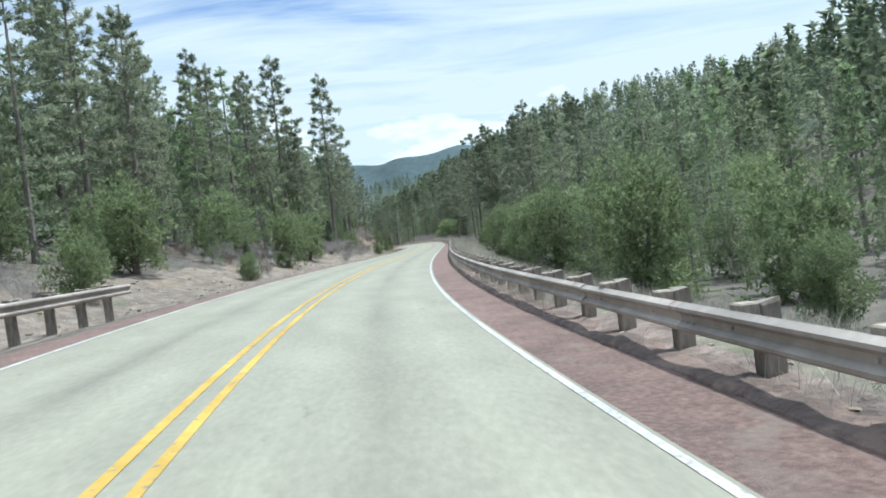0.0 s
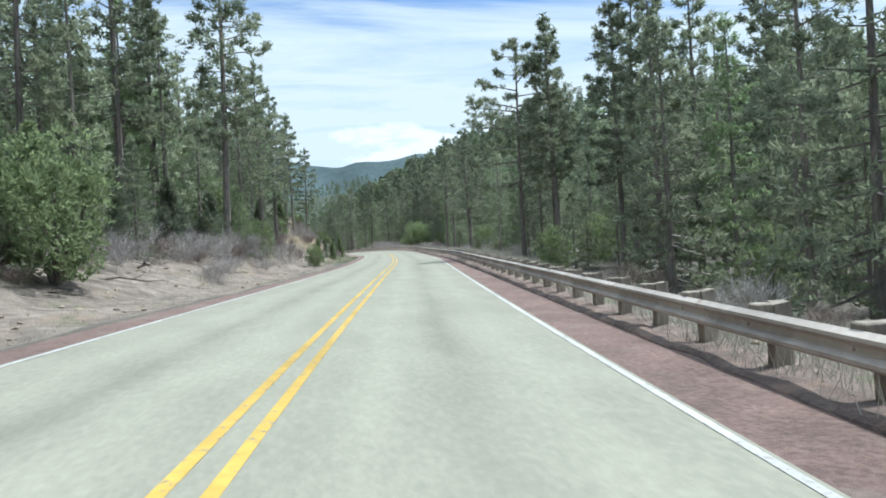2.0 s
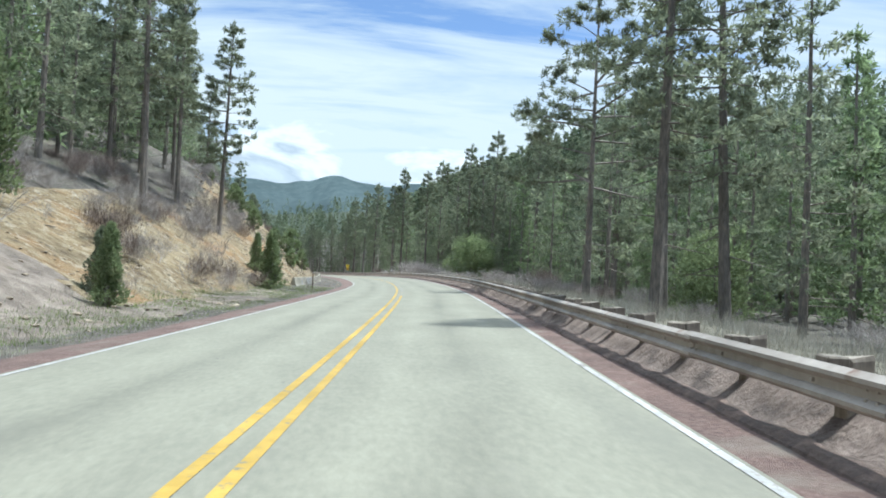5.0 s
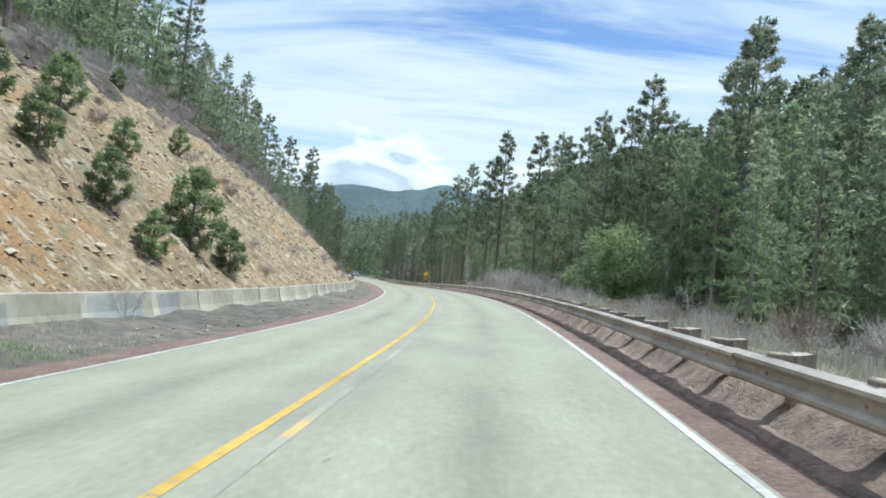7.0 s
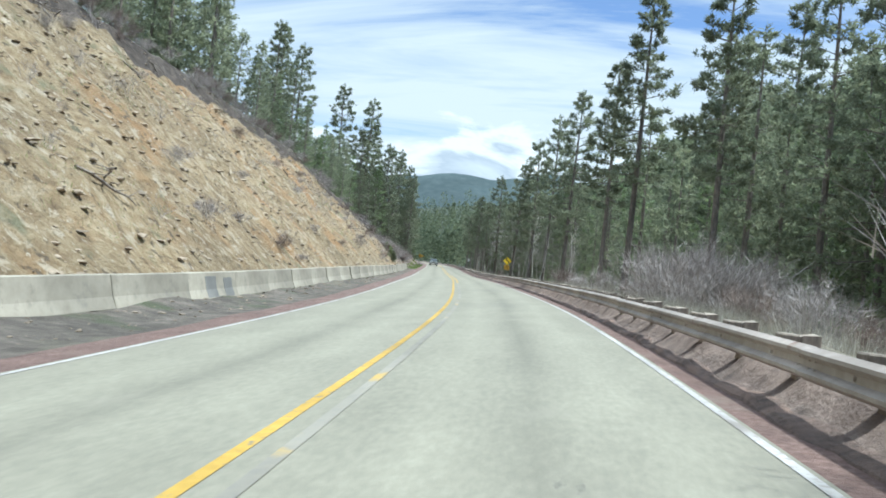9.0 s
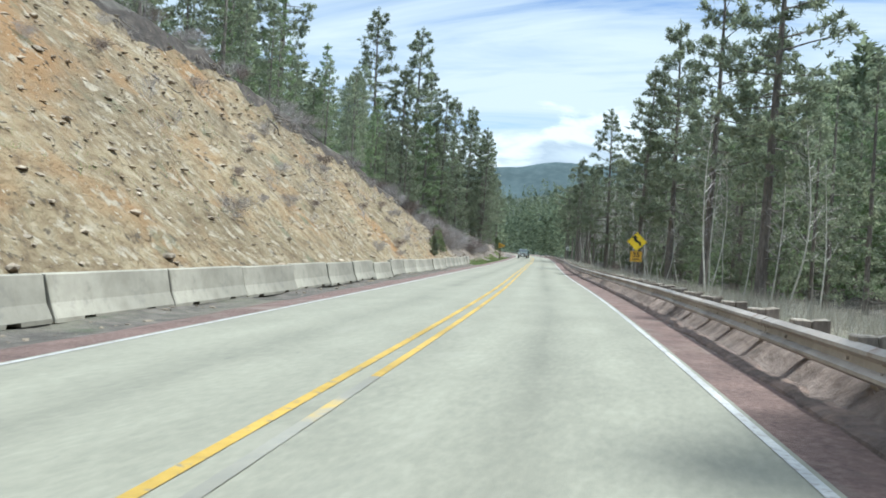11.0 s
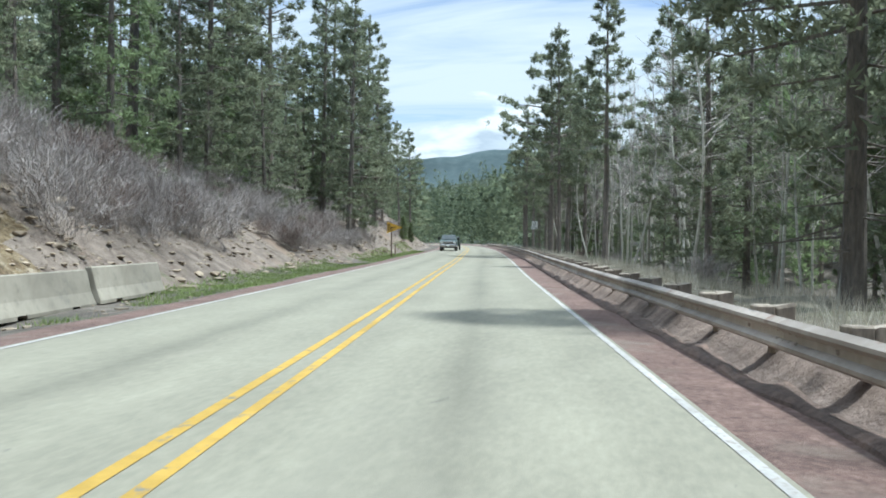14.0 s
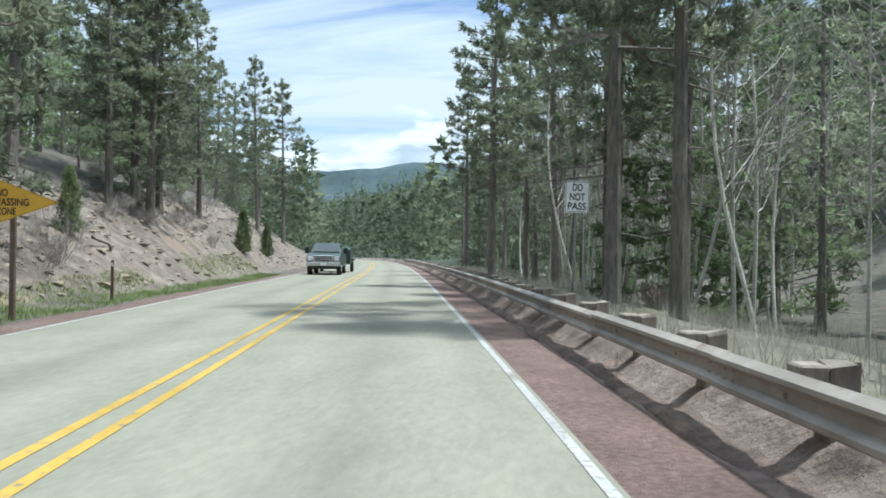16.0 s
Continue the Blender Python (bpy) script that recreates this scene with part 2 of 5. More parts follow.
M["rock"] = surface("pale_rock", [(0.3, (0.176, 0.135, 0.092)), (0.7, (0.328, 0.271, 0.204))], 3, 8, 0.9, 0.6, 10, obj=0.25, island=0.3, depth=0.04)
M["rail"] = surface("weathered_galvanised_steel", [(0.3, (0.262, 0.221, 0.186)), (0.55, (0.348, 0.300, 0.260)), (0.75, (0.413, 0.359, 0.319))], 3.5, 8, 0.62, 0.15, 30, metal=0.25, obj=0.10, depth=0.004,
                    spots=[((0.174, 0.098, 0.062), 2.2, 0.63, 0.72)])
M["post"] = surface("grey_timber", [(0.3, (0.152, 0.125, 0.099)), (0.5, (0.257, 0.214, 0.171)), (0.75, (0.386, 0.340, 0.282))], 5, 8, 0.9, 0.25, 20, obj=0.28, stretch=(2.5, 2.5, 0.8), depth=0.01)
M["concrete"] = surface("concrete", [(0.3, (0.237, 0.213, 0.167)), (0.55, (0.309, 0.281, 0.223)), (0.75, (0.359, 0.324, 0.260))], 2.2, 8, 0.88, 0.3, 25, obj=0.10, depth=0.008,
                        spots=[((0.178, 0.165, 0.137), 1.4, 0.60, 0.74)])
M["patch"] = surface("grey_paint_patch", [(0.3, (0.17, 0.168, 0.158)), (0.7, (0.25, 0.245, 0.228))], 2, 6, 0.8, 0.1, obj=0.15)
M["bark"] = surface("pine_bark", [(0.3, (0.11, 0.098, 0.088)), (0.5, (0.19, 0.165, 0.143)), (0.72, (0.30, 0.245, 0.205))], 5, 8, 0.95, 0.9, 9, stretch=(2.5, 2.5, 0.6), depth=0.06, obj=0.2)
M["needle"] = surface("pine_needles", [(0.3, (0.180, 0.206, 0.137)), (0.55, (0.263, 0.288, 0.189)), (0.75, (0.362, 0.372, 0.248))], 0.7, 5, 0.6, 0, island=0.3, obj=0.2, translucent=0.55, spec=0.3)
M["needle_dark"] = surface("dark_fir_needles", [(0.3, (0.158, 0.187, 0.126)), (0.55, (0.229, 0.257, 0.167)), (0.75, (0.306, 0.327, 0.212))], 0.7, 5, 0.6, 0, island=0.3, obj=0.2, translucent=0.55, spec=0.3)
M["needle_warm"] = surface("yellowish_needles", [(0.3, (0.154, 0.197, 0.098)), (0.55, (0.221, 0.275, 0.144)), (0.75, (0.298, 0.353, 0.197))], 0.7, 5, 0.6, 0, island=0.3, obj=0.2, translucent=0.55, spec=0.3)
M["juniper"] = surface("juniper_scales", [(0.3, (0.160, 0.205, 0.099)), (0.55, (0.246, 0.293, 0.149)), (0.75, (0.344, 0.389, 0.215))], 1.5, 5, 0.7, 0, island=0.3, obj=0.2, translucent=0.55, spec=0.3)
M["twig"] = surface("grey_twigs", [(0.3, (0.253, 0.222, 0.207)), (0.7, (0.485, 0.437, 0.413))], 4, 4, 0.9, 0, island=0.3, obj=0.15)
M["brown_twig"] = surface("brown_twigs", [(0.3, (0.158, 0.119, 0.099)), (0.7, (0.317, 0.248, 0.215))], 4, 4, 0.9, 0, island=0.35, obj=0.2)
M["aspen"] = surface("white_aspen_bark", [(0.3, (0.393, 0.370, 0.318)), (0.55, (0.598, 0.575, 0.505)), (0.75, (0.692, 0.673, 0.607))], 4, 6, 0.8, 0.2, obj=0.15, stretch=(1, 1, 3),
                     spots=[((0.056, 0.048, 0.042), 2.5, 0.64, 0.70)])
M["dry_grass"] = surface("dry_grass", [(0.3, (0.310, 0.282, 0.216)), (0.7, (0.499, 0.466, 0.402))], 1.0, 4, 0.85, 0, island=0.3, translucent=0.25)
M["green_grass"] = surface("green_grass", [(0.3, (0.138, 0.192, 0.058)), (0.7, (0.275, 0.336, 0.117))], 1.0, 4, 0.85, 0, island=0.3, translucent=0.25)
M["dead"] = surface("dead_wood", [(0.3, (0.13, 0.105, 0.085)), (0.7, (0.30, 0.26, 0.22))], 4, 6, 0.9, 0.5, obj=0.2, stretch=(3, 3, 0.7))
M["sign_yellow"] = surface("yellow_sheeting", [(0.3, (0.86, 0.60, 0.015)), (0.7, (0.92, 0.66, 0.02))], 3, 4, 0.45, 0)
M["sign_orange"] = surface("faded_yellow_sheeting", [(0.3, (0.612, 0.340, 0.025)), (0.7, (0.680, 0.399, 0.043))], 3, 4, 0.5, 0)
M["sign_white"] = surface("white_sheeting", [(0.3, (0.76, 0.77, 0.74)), (0.7, (0.82, 0.82, 0.80))], 3, 4, 0.45, 0)
M["black"] = surface("black_lettering", [(0.3, (0.012, 0.012, 0.012)), (0.7, (0.02, 0.02, 0.02))], 3, 3, 0.5, 0)
M["steel"] = surface("dull_steel", [(0.3, (0.22, 0.21, 0.2)), (0.7, (0.36, 0.35, 0.33))], 5, 5, 0.5, 0.05, metal=0.6)
M["rust_post"] = surface("brown_steel_post", [(0.3, (0.10, 0.07, 0.05)), (0.7, (0.2, 0.14, 0.10))], 5, 5, 0.7, 0.1, metal=0.3)
# the haze of distance is painted into this blue-grey base colour
M["mountain"] = surface("hazed_wooded_mountain", [(0.3, (0.062, 0.083, 0.088)), (0.5, (0.075, 0.098, 0.102)), (0.72, (0.095, 0.119, 0.122))], 0.03, 10, 1.0, 0.0, spec=0.0)
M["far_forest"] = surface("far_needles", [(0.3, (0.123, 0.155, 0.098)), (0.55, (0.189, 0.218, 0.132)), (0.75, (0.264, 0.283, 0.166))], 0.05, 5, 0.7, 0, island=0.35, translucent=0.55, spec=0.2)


def part(name, bm, material, parent=None, label="", smooth=False):
    me = bpy.data.meshes.new(name)
    bm.to_mesh(me)
    bm.free()
    for m in material if isinstance(material, (list, tuple)) else (material,):
        me.materials.append(m)
    if smooth:
        me.polygons.foreach_set("use_smooth", [True] * len(me.polygons))
    ob = new(name, me)
    ob.parent = parent
    if label:
        ob["label"] = label
    return ob


def raw(name, verts, faces, material, parent=None, smooth=False):
    me = bpy.data.meshes.new(name)
    me.from_pydata([tuple(v) for v in verts], [], [tuple(f) for f in faces])
    for m in material if isinstance(material, (list, tuple)) else (material,):
        me.materials.append(m)
    if smooth:
        me.polygons.foreach_set("use_smooth", [True] * len(me.polygons))
    ob = new(name, me)
    ob.parent = parent
    return ob


def box(bm, size, m=None, bevel=0.0):
    g = bmesh.ops.create_cube(bm, size=1.0)
    vs = g["verts"]
    bmesh.ops.scale(bm, vec=size, verts=vs)
    if bevel:
        es = {e for v in vs for e in v.link_edges}
        r = bmesh.ops.bevel(bm, geom=list(es), offset=bevel, segments=1, affect="EDGES")
        vs = list({v for f in r["faces"] for v in f.verts} | {v for v in vs if v.is_valid})
    if m is not None:
        bmesh.ops.transform(bm, matrix=m, verts=[v for v in vs if v.is_valid])
    return vs


# ---- the road's line: plan, height and crossfall along y ----
ROAD_X = [-7.62, -9.03, -9.16, -7.68, -5.65, -3.14, -0.58, 2.09, 4.03, 5.91, 7.60, 8.34, 8.65, 7.70, 6.09, 3.05, 0.06, -3.43, -7.13, -10.50, -14.12, -17.40, -21.09, -24.72, -28.55, -32.74, -37.27, -42.16, -47.39]
ROAD_Z = [-1.32, -0.95, -0.84, -0.88, -0.85, -0.76, -0.76, -0.55, -0.65, -0.59, -0.75, -0.96, -1.30, -1.53, -1.64, -1.59, -1.76, -1.84, -1.92, -2.00]
ROAD_C = [-0.0293, -0.0454, -0.0625, 0.0404, 0.0234, 0.1118, 0.0513, -0.0160, 0.0014, -0.0029, -0.0097, -0.0060]
RAIL_OFF = [4.80, 4.90, 5.00, 4.95, 4.87, 4.45, 4.46, 4.35, 4.35, 4.20, 4.31, 4.65, 4.88, 4.51, 4.86, 4.69, 4.70, 4.65, 4.65, 4.65]


def spline(values, y0, step, y):
    u = (y - y0) / step
    i = min(max(int(math.floor(u)), 0), len(values) - 4)
    s = u - i
    if s > 1:                      # past the end: straight on
        a, b = values[-3], values[-2]
        return (values[-4] + 4 * a + b) / 6 + (s - 0) * (values[-2] - values[-4]) / 2
    a, b, c, d = values[i:i + 4]
    return ((1 - s) ** 3 * a + (3 * s ** 3 - 6 * s * s + 4) * b + (-3 * s ** 3 + 3 * s * s + 3 * s + 1) * c + s ** 3 * d) / 6


def centre(y):
    return spline(ROAD_X, -10, 20, y), spline(ROAD_Z, -10, 30, y)


def at(y, off, h=0.0):
    """The point at station y, off metres to the right of the yellow lines, h over the road's surface."""
    yy = max(-40.0, y)
    x, z = centre(yy)
    dx = (centre(yy + 0.5)[0] - centre(yy - 0.5)[0])
    n = math.hypot(1, dx)
    c = spline(ROAD_C, -10, 55, yy)
    bend = -0.0016 * max(0, min(yy, 640) - 490) ** 2 - 0.48 * max(0, yy - 640)      # the road leaves to the left
    return Vector((x + off / n + (yy - y) * 0.02 + bend, y - dx * off / n, z + c * max(-5.0, min(5.0, off)) + h))


def heading(y):
    a, b = at(y - 0.5, 0), at(y + 0.5, 0)
    return math.atan2(-(b.x - a.x), b.y - a.y)


W_RIGHT, W_LEFT = 3.55, 3.72


def lerp_table(table, y):
    for (a, va), (b, vb) in zip(table, table[1:]):
        if y <= b:
            s = min(1, max(0, (y - a) / (b - a)))
            s = s * s * (3 - 2 * s)
            return va + (vb - va) * s
    return table[-1][1]


# height of the left bank's crest over the road, its foot's offset and the face's steepness
CREST = [(-60, 2.5), (60, 3.0), (120, 3.5), (150, 4.0), (185, 5.5), (212, 10.0), (240, 12.5), (264, 12.3), (300, 12.6), (318, 12.0), (330, 10.0), (342, 7.6), (352, 5.4), (362, 3.8), (372, 2.6), (385, 2.2), (400, 2.6), (425, 4.2), (445, 5.0), (470, 4.0), (520, 3.0), (700, 3.0)]
FOOT = [(-60, 8.5), (90, 8.0), (150, 8.6), (190, 8.6), (215, 8.2), (245, 7.6), (290, 7.0), (360, 7.6), (385, 7.4), (420, 6.6), (500, 6.6), (700, 6.6)]
STEEP = [(-60, 0.28), (120, 0.30), (150, 0.42), (180, 0.62), (205, 0.82), (260, 0.84), (335, 0.92), (352, 0.9), (370, 0.6), (400, 0.5), (425, 0.9), (450, 0.9), (500, 0.4), (700, 0.4)]
RISE = [(-60, 0.10), (100, 0.16), (180, 0.30), (260, 0.40), (340, 0.36), (420, 0.32), (700, 0.25)]


FALL = [(-60, 2.0), (70, 1.9), (110, 1.0), (150, 0.7), (300, 0.7), (345, 1.3), (480, 1.6), (700, 1.6)]
BERM = [(-60, 0.05), (75, 0.09), (125, 0.36), (330, 0.40), (360, 0.36), (700, 0.32)]
LIP = [(-60, 5.2), (60, 5.3), (110, 6.0), (330, 6.2), (700, 6.0)]
HFOOT = [(-60, 22), (140, 24), (230, 50), (300, 30), (340, 16), (480, 18), (560, 40), (900, 50)]
HILL = [(-60, 0.38), (120, 0.36), (220, 0.22), (300, 0.28), (350, 0.46), (460, 0.46), (560, 0.25), (900, 0.30)]


def lay(y, off):
    """Height of the land over the road's centre at station y and offset off."""
    if off < 0:
        d = -off
        foot, st, cr, ri = lerp_table(FOOT, y), lerp_table(STEEP, y), lerp_table(CREST, y), lerp_table(RISE, y)
        if d < 4.6:
            h = -0.015 - 0.03 * max(0, d - 3.7)
        elif d < foot:
            h = -0.06 - 0.10 * math.sin(math.pi * (d - 4.6) / max(0.5, foot - 4.6))
        else:
            face = (d - foot) * st
            if face < cr:
                h = -0.04 + face
                s = face / cr
                h += 0.25 * s * (1 - s) * min(4, cr) * 0.5
            else:
                k = d - foot - cr / st
                h = cr + 0.35 * (1 - math.exp(-k * 1.2)) + ri * 120 * (1 - math.exp(-k / 120))
        amp = min(1.0, max(0.0, (d - 4.3) / 3))
    else:
        d = off
        if d < 3.9:
            h = -0.015 - 0.02 * max(0, d - 3.6)
        else:
            fall, s = lerp_table(FALL, y), min(1, max(0, (d - lerp_table(LIP, y)) / 7))
            k = min(1, max(0, (d - spline(RAIL_OFF, -10, 30, y) + 0.18) / 0.6))
            h = -0.02 + lerp_table(BERM, y) * k * k * (3 - 2 * k) * (1 + 0.45 * noise.noise(Vector((y * 0.9, d, 11)))) - fall * s * s * (3 - 2 * s)
            h += -0.4 * (1 - math.exp(-max(0, d - 12) / 10)) + lerp_table(HILL, y) * max(0, d - lerp_table(HFOOT, y)) * min(1, max(0, (d - lerp_table(HFOOT, y)) / 25))
            h = min(h, 50 + 0.05 * d)
        amp = min(1.0, max(0.0, (d - 5.2) / 4))
    v = Vector((off * 0.35, y * 0.35, 0.3))
    h += amp * (0.22 * noise.noise(v) + 0.10 * noise.noise(v * 3.1))
    if off < 0 and 190 < y < 372:        # gullies, ledges and slumps of the cut face
        foot = lerp_table(FOOT, y)
        lip = lerp_table(CREST, y) / lerp_table(STEEP, y) * 0.96
        h += 0.55 * min(1.0, max(0.0, (-off - foot - lip) / 0.5)) * min(1.0, max(0.0, (y - 200) / 15)) * min(1.0, max(0.0, (356 - y) / 12))
        k = min(1.0, max(0.0, (-off - foot - 0.3) / 1.5)) * min(1.0, max(0.0, (y - 190) / 20)) * min(1.0, max(0.0, (372 - y) / 12))
        h += k * (0.55 * noise.noise(Vector((off * 0.22, y * 0.40, 5))) + 0.32 * noise.noise(Vector((off * 0.9, y * 0.8, 8))) - 0.18 * abs(noise.noise(Vector((off * 0.25, y * 1.5, 2)))))
    if abs(off) > 30:
        h += min(1, (abs(off) - 30) / 30) * 3.0 * noise.noise(Vector((off * 0.03, y * 0.03, 7)))
    return h


def ground_at(y, off):
    p = at(y, off)
    return Vector((p.x, p.y, at(y, 0).z + lay(y, off) + spline(ROAD_C, -10, 55, max(-40, y)) * max(-5.0, min(5.0, off)) * max(0.0, 1 - max(0, abs(off) - 5) / 6)))


# ---- the ground: one sheet from the verges to the horizon ----
def make_ground():
    offs = []
    d = 3.2
    side = [3.2, 3.6, 3.9, 4.1, 4.3, 4.5, 4.7, 4.9, 5.15, 5.4, 5.7, 6.0, 6.4]
    d = 7.0
    while d < 34:
        side.append(d)
        d += 0.55 if d < 18 else 0.9
    while d < 1400:
        side.append(d)
        d *= 1.12
    offs = [-v for v in reversed(side)] + side
    ys = []
    y = -220.0
    while y < 2600:
        ys.append(y)
        y += 12 if y < -30 else (1.1 if y < 460 else (4 if y < 620 else (y - 560) * 0.08 + 4))
    verts = [ground_at(y, o) for y in ys for o in offs]
    n = len(offs)
    mid = len(side) - 1
    faces, mats = [], []
    for j in range(len(ys) - 1):
        for i in range(n - 1):
            if i == mid:
                continue            # the carriageway lies there
            faces.append((j * n + i, j * n + i + 1, (j + 1) * n + i + 1, (j + 1) * n + i))
            o, y = (offs[i] + offs[i + 1]) / 2, ys[j]
            k = 0
            if o < 0:
                dd, foot, cr, st = -o, lerp_table(FOOT, y), lerp_table(CREST, y), lerp_table(STEEP, y)
                if dd < 5.0:
                    k = 1
                elif 152 < y + 6 * noise.noise(Vector((o * .3, y * .1, 1))) < 357 and foot - 0.3 < dd < foot + cr / st * (0.95 + 0.02 * noise.noise(Vector((0, y * 0.35, 6)))):
                    k = 2
                elif 205 < y < 354 and foot < dd < foot + cr / st + 0.7 + 0.5 * noise.noise(Vector((0, y * 0.5, 9))):
                    k = 7
                elif (350 < y < 480 and foot - 0.2 < dd < foot + cr / st) or (y < 175 and foot - 2.6 < dd < foot + 4.0 + 1.5 * noise.noise(Vector((0, y * 0.2, 3)))):
                    k = 5
            else:
                r = spline(RAIL_OFF, -10, 30, y)
                k = 1 if o < r - 0.22 else 4 if o < r + (0.6 if y < 90 else 0.9) + 0.4 * noise.noise(Vector((0, y * 0.7, 0))) else (3 if o < (9 if y < 185 or y > 300 else 22) else 0)
            if (y > 540 and abs(o) > 9) or abs(o) > 48:
                k = 6
            mats.append(k)
    g = raw("ground", verts, faces, [M["ground"], M["cinder"], M["cut"], M["meadow"], M["dirt"], M["bank"], M["woodland"], M["crest"]], smooth=True)
    g.data.polygons.foreach_set("material_index", mats)
    tagged(g, "brown valley soil, sandy road cut and dry verges", "ground", kind="structure")


make_ground()


def strip(name, y0, y1, a, b, h, mat, label, step=1.0, thick=0.0):
    n = int((y1 - y0) / step)
    verts, faces = [], []
    for k in range(n + 1):
        y = y0 + (y1 - y0) * k / n
        verts += [at(y, a, h), at(y, b, h)]
    for k in range(n):
        faces.append((2 * k, 2 * k + 1, 2 * k + 3, 2 * k + 2))
    ob = raw(name, verts, faces, mat, smooth=True)
    lanes = ob.data.uv_layers.new(name="UVMap").data          # metres across and along
    for loop in ob.data.loops:
        i = loop.vertex_index
        lanes[loop.index].uv = (b if i % 2 else a, y0 + (y1 - y0) * (i // 2) / n)
    return tagged(ob, label, name.replace("_", " "), kind="structure")


strip("road", -200, 900, -W_LEFT - 0.10, W_RIGHT + 0.09, 0.0, M["asphalt"], "pale grey worn asphalt two-lane mountain road", 1.5)
strip("edge_line", -200, 700, W_RIGHT - 0.042, W_RIGHT + 0.042, 0.006, M["white"], "worn white line along the road's edge")
strip("edge_line", -200, 700, -W_LEFT - 0.042, -W_LEFT + 0.042, 0.006, M["white"], "worn white line along the road's edge")
strip("centre_line", -200, 700, -0.21, -0.10, 0.006, M["yellow"], "solid yellow line along the road's middle")
strip("centre_line", -200, 166, 0.10, 0.21, 0.006, M["yellow"], "solid yellow line along the road's middle")
strip("centre_line", 166, 280, 0.10, 0.21, 0.006, M["yellow_faint"], "faded yellow line along the road's middle")
strip("centre_line", 280, 700, 0.10, 0.21, 0.006, M["yellow"], "patchy yellow line along the road's middle")


def locate(x, y):
    """Station and offset of a place of the plan."""
    s = y
    for _ in range(4):
        p, hd = at(s, 0), heading(s)
        s += (-(x - p.x) * math.sin(hd) + (y - p.y) * math.cos(hd))
    p, hd = at(s, 0), heading(s)
    return s, (x - p.x) * math.cos(hd) + (y - p.y) * math.sin(hd)


def stand(x, y):
    """The place on the ground under x, y."""
    s, off = locate(x, y)
    return Vector((x, y, ground_at(s, off).z))


def along(y, off, h=0.0, turn=0.0, absolute=False):
    """Pose at a station, its y axis along the road."""
    p = at(y, off, h)
    return Matrix.Translation(p) @ Matrix.Rotation(heading(y) + turn, 4, "Z")


# ---- kerb of old asphalt under the rail ----
def make_kerb():
    verts, faces = [], []
    prof = [(-0.16, -0.06), (-0.13, 0.03), (-0.08, 0.065), (0.02, 0.075), (0.14, 0.080), (0.30, 0.075), (0.44, 0.02), (0.5, -0.10)]
    n = len(prof)
    ys = [-60 + 0.32 * k for k in range(int(560 / 0.32))]
    for y in ys:
        base = rail_off(y) - 0.12
        w = 0.10 * noise.noise(Vector((y * 0.6, 0, 3))) + 0.06 * noise.noise(Vector((y * 2.3, 0, 5)))
        for u, v in prof:
            verts.append(at(y, base + u + w, v * (0.85 + 0.7 * noise.noise(Vector((y * 0.7, u, 9))) + 0.7 * noise.noise(Vector((y * 2.6, u * 4, 2)))) - 0.02))
    for j in range(len(ys) - 1):
        for i in range(n - 1):
            faces.append((j * n + i, j * n + i + 1, (j + 1) * n + i + 1, (j + 1) * n + i))
    k = raw("kerb", verts, faces, M["kerb"])
    tagged(k, "crumbling dark asphalt kerb under the guard rail", "kerb", kind="structure")


def rail_off(y):
    return spline(RAIL_OFF, -10, 30, y)


make_kerb()


# ---- guard rails ----
def rail_mesh():
    prof = [(0.0, -0.155), (-0.022, -0.142), (-0.080, -0.112), (-0.083, -0.078), (-0.022, -0.032), (-0.022, 0.032), (-0.083, 0.078), (-0.080, 0.112), (-0.022, 0.142), (0.0, 0.155)]
    back = [(u + 0.012, v * 0.97) for u, v in reversed(prof)]
    ring = prof + back
    n = len(ring)
    ys = (-2.02, 0.0, 2.02)
    verts = [(u, y, v) for y in ys for u, v in ring]
    faces = [(j * n + i, j * n + (i + 1) % n, (j + 1) * n + (i + 1) % n, (j + 1) * n + i) for j in range(2) for i in range(n)]
    faces += [tuple(range(n)), tuple(range(3 * n - 1, 2 * n - 1, -1))]
    for y in (-1.86, -1.72, -0.952, 0.952, 1.72, 1.86):
        for v in ((0.0,) if abs(y) < 1 else (-0.045, 0.045)):
            b = len(verts)
            for k in range(6):
                a = k * math.pi / 3
                verts += [(-0.022, y + 0.022 * math.cos(a), v + 0.022 * math.sin(a)), (-0.045, y + 0.018 * math.cos(a), v + 0.018 * math.sin(a))]
            faces += [(b + 2 * k, b + 2 * ((k + 1) % 6), b + 2 * ((k + 1) % 6) + 1, b + 2 * k + 1) for k in range(6)] + [tuple(b + 2 * k + 1 for k in range(6))]
    me = bpy.data.meshes.new("rail_panel")
    me.from_pydata(verts, [], faces)
    me.materials.append(M["rail"])
    return me


def post_mesh(rng):
    bm = bmesh.new()
    vs = box(bm, (0.20, 0.20, 1.55), Matrix.Translation((0.298, 0, -0.075)), 0.014)
    for v in bm.verts:
        if v.co.z > 0.5:
            v.co.z += rng.uniform(-0.02, 0.02) + (v.co.x - 0.3) * 0.15
            v.co.x += rng.uniform(-0.01, 0.01)
    me = bpy.data.meshes.new("post")
    bm.to_mesh(me)
    bm.free()
    me.materials.append(M["post"])
    return me


def block_mesh():
    bm = bmesh.new()
    box(bm, (0.185, 0.20, 0.36), Matrix.Translation((0.105, 0, 0.512)), 0.014)
    me = bpy.data.meshes.new("spacer_block")
    bm.to_mesh(me)
    bm.free()
    me.materials.append(M["post"])
    return me


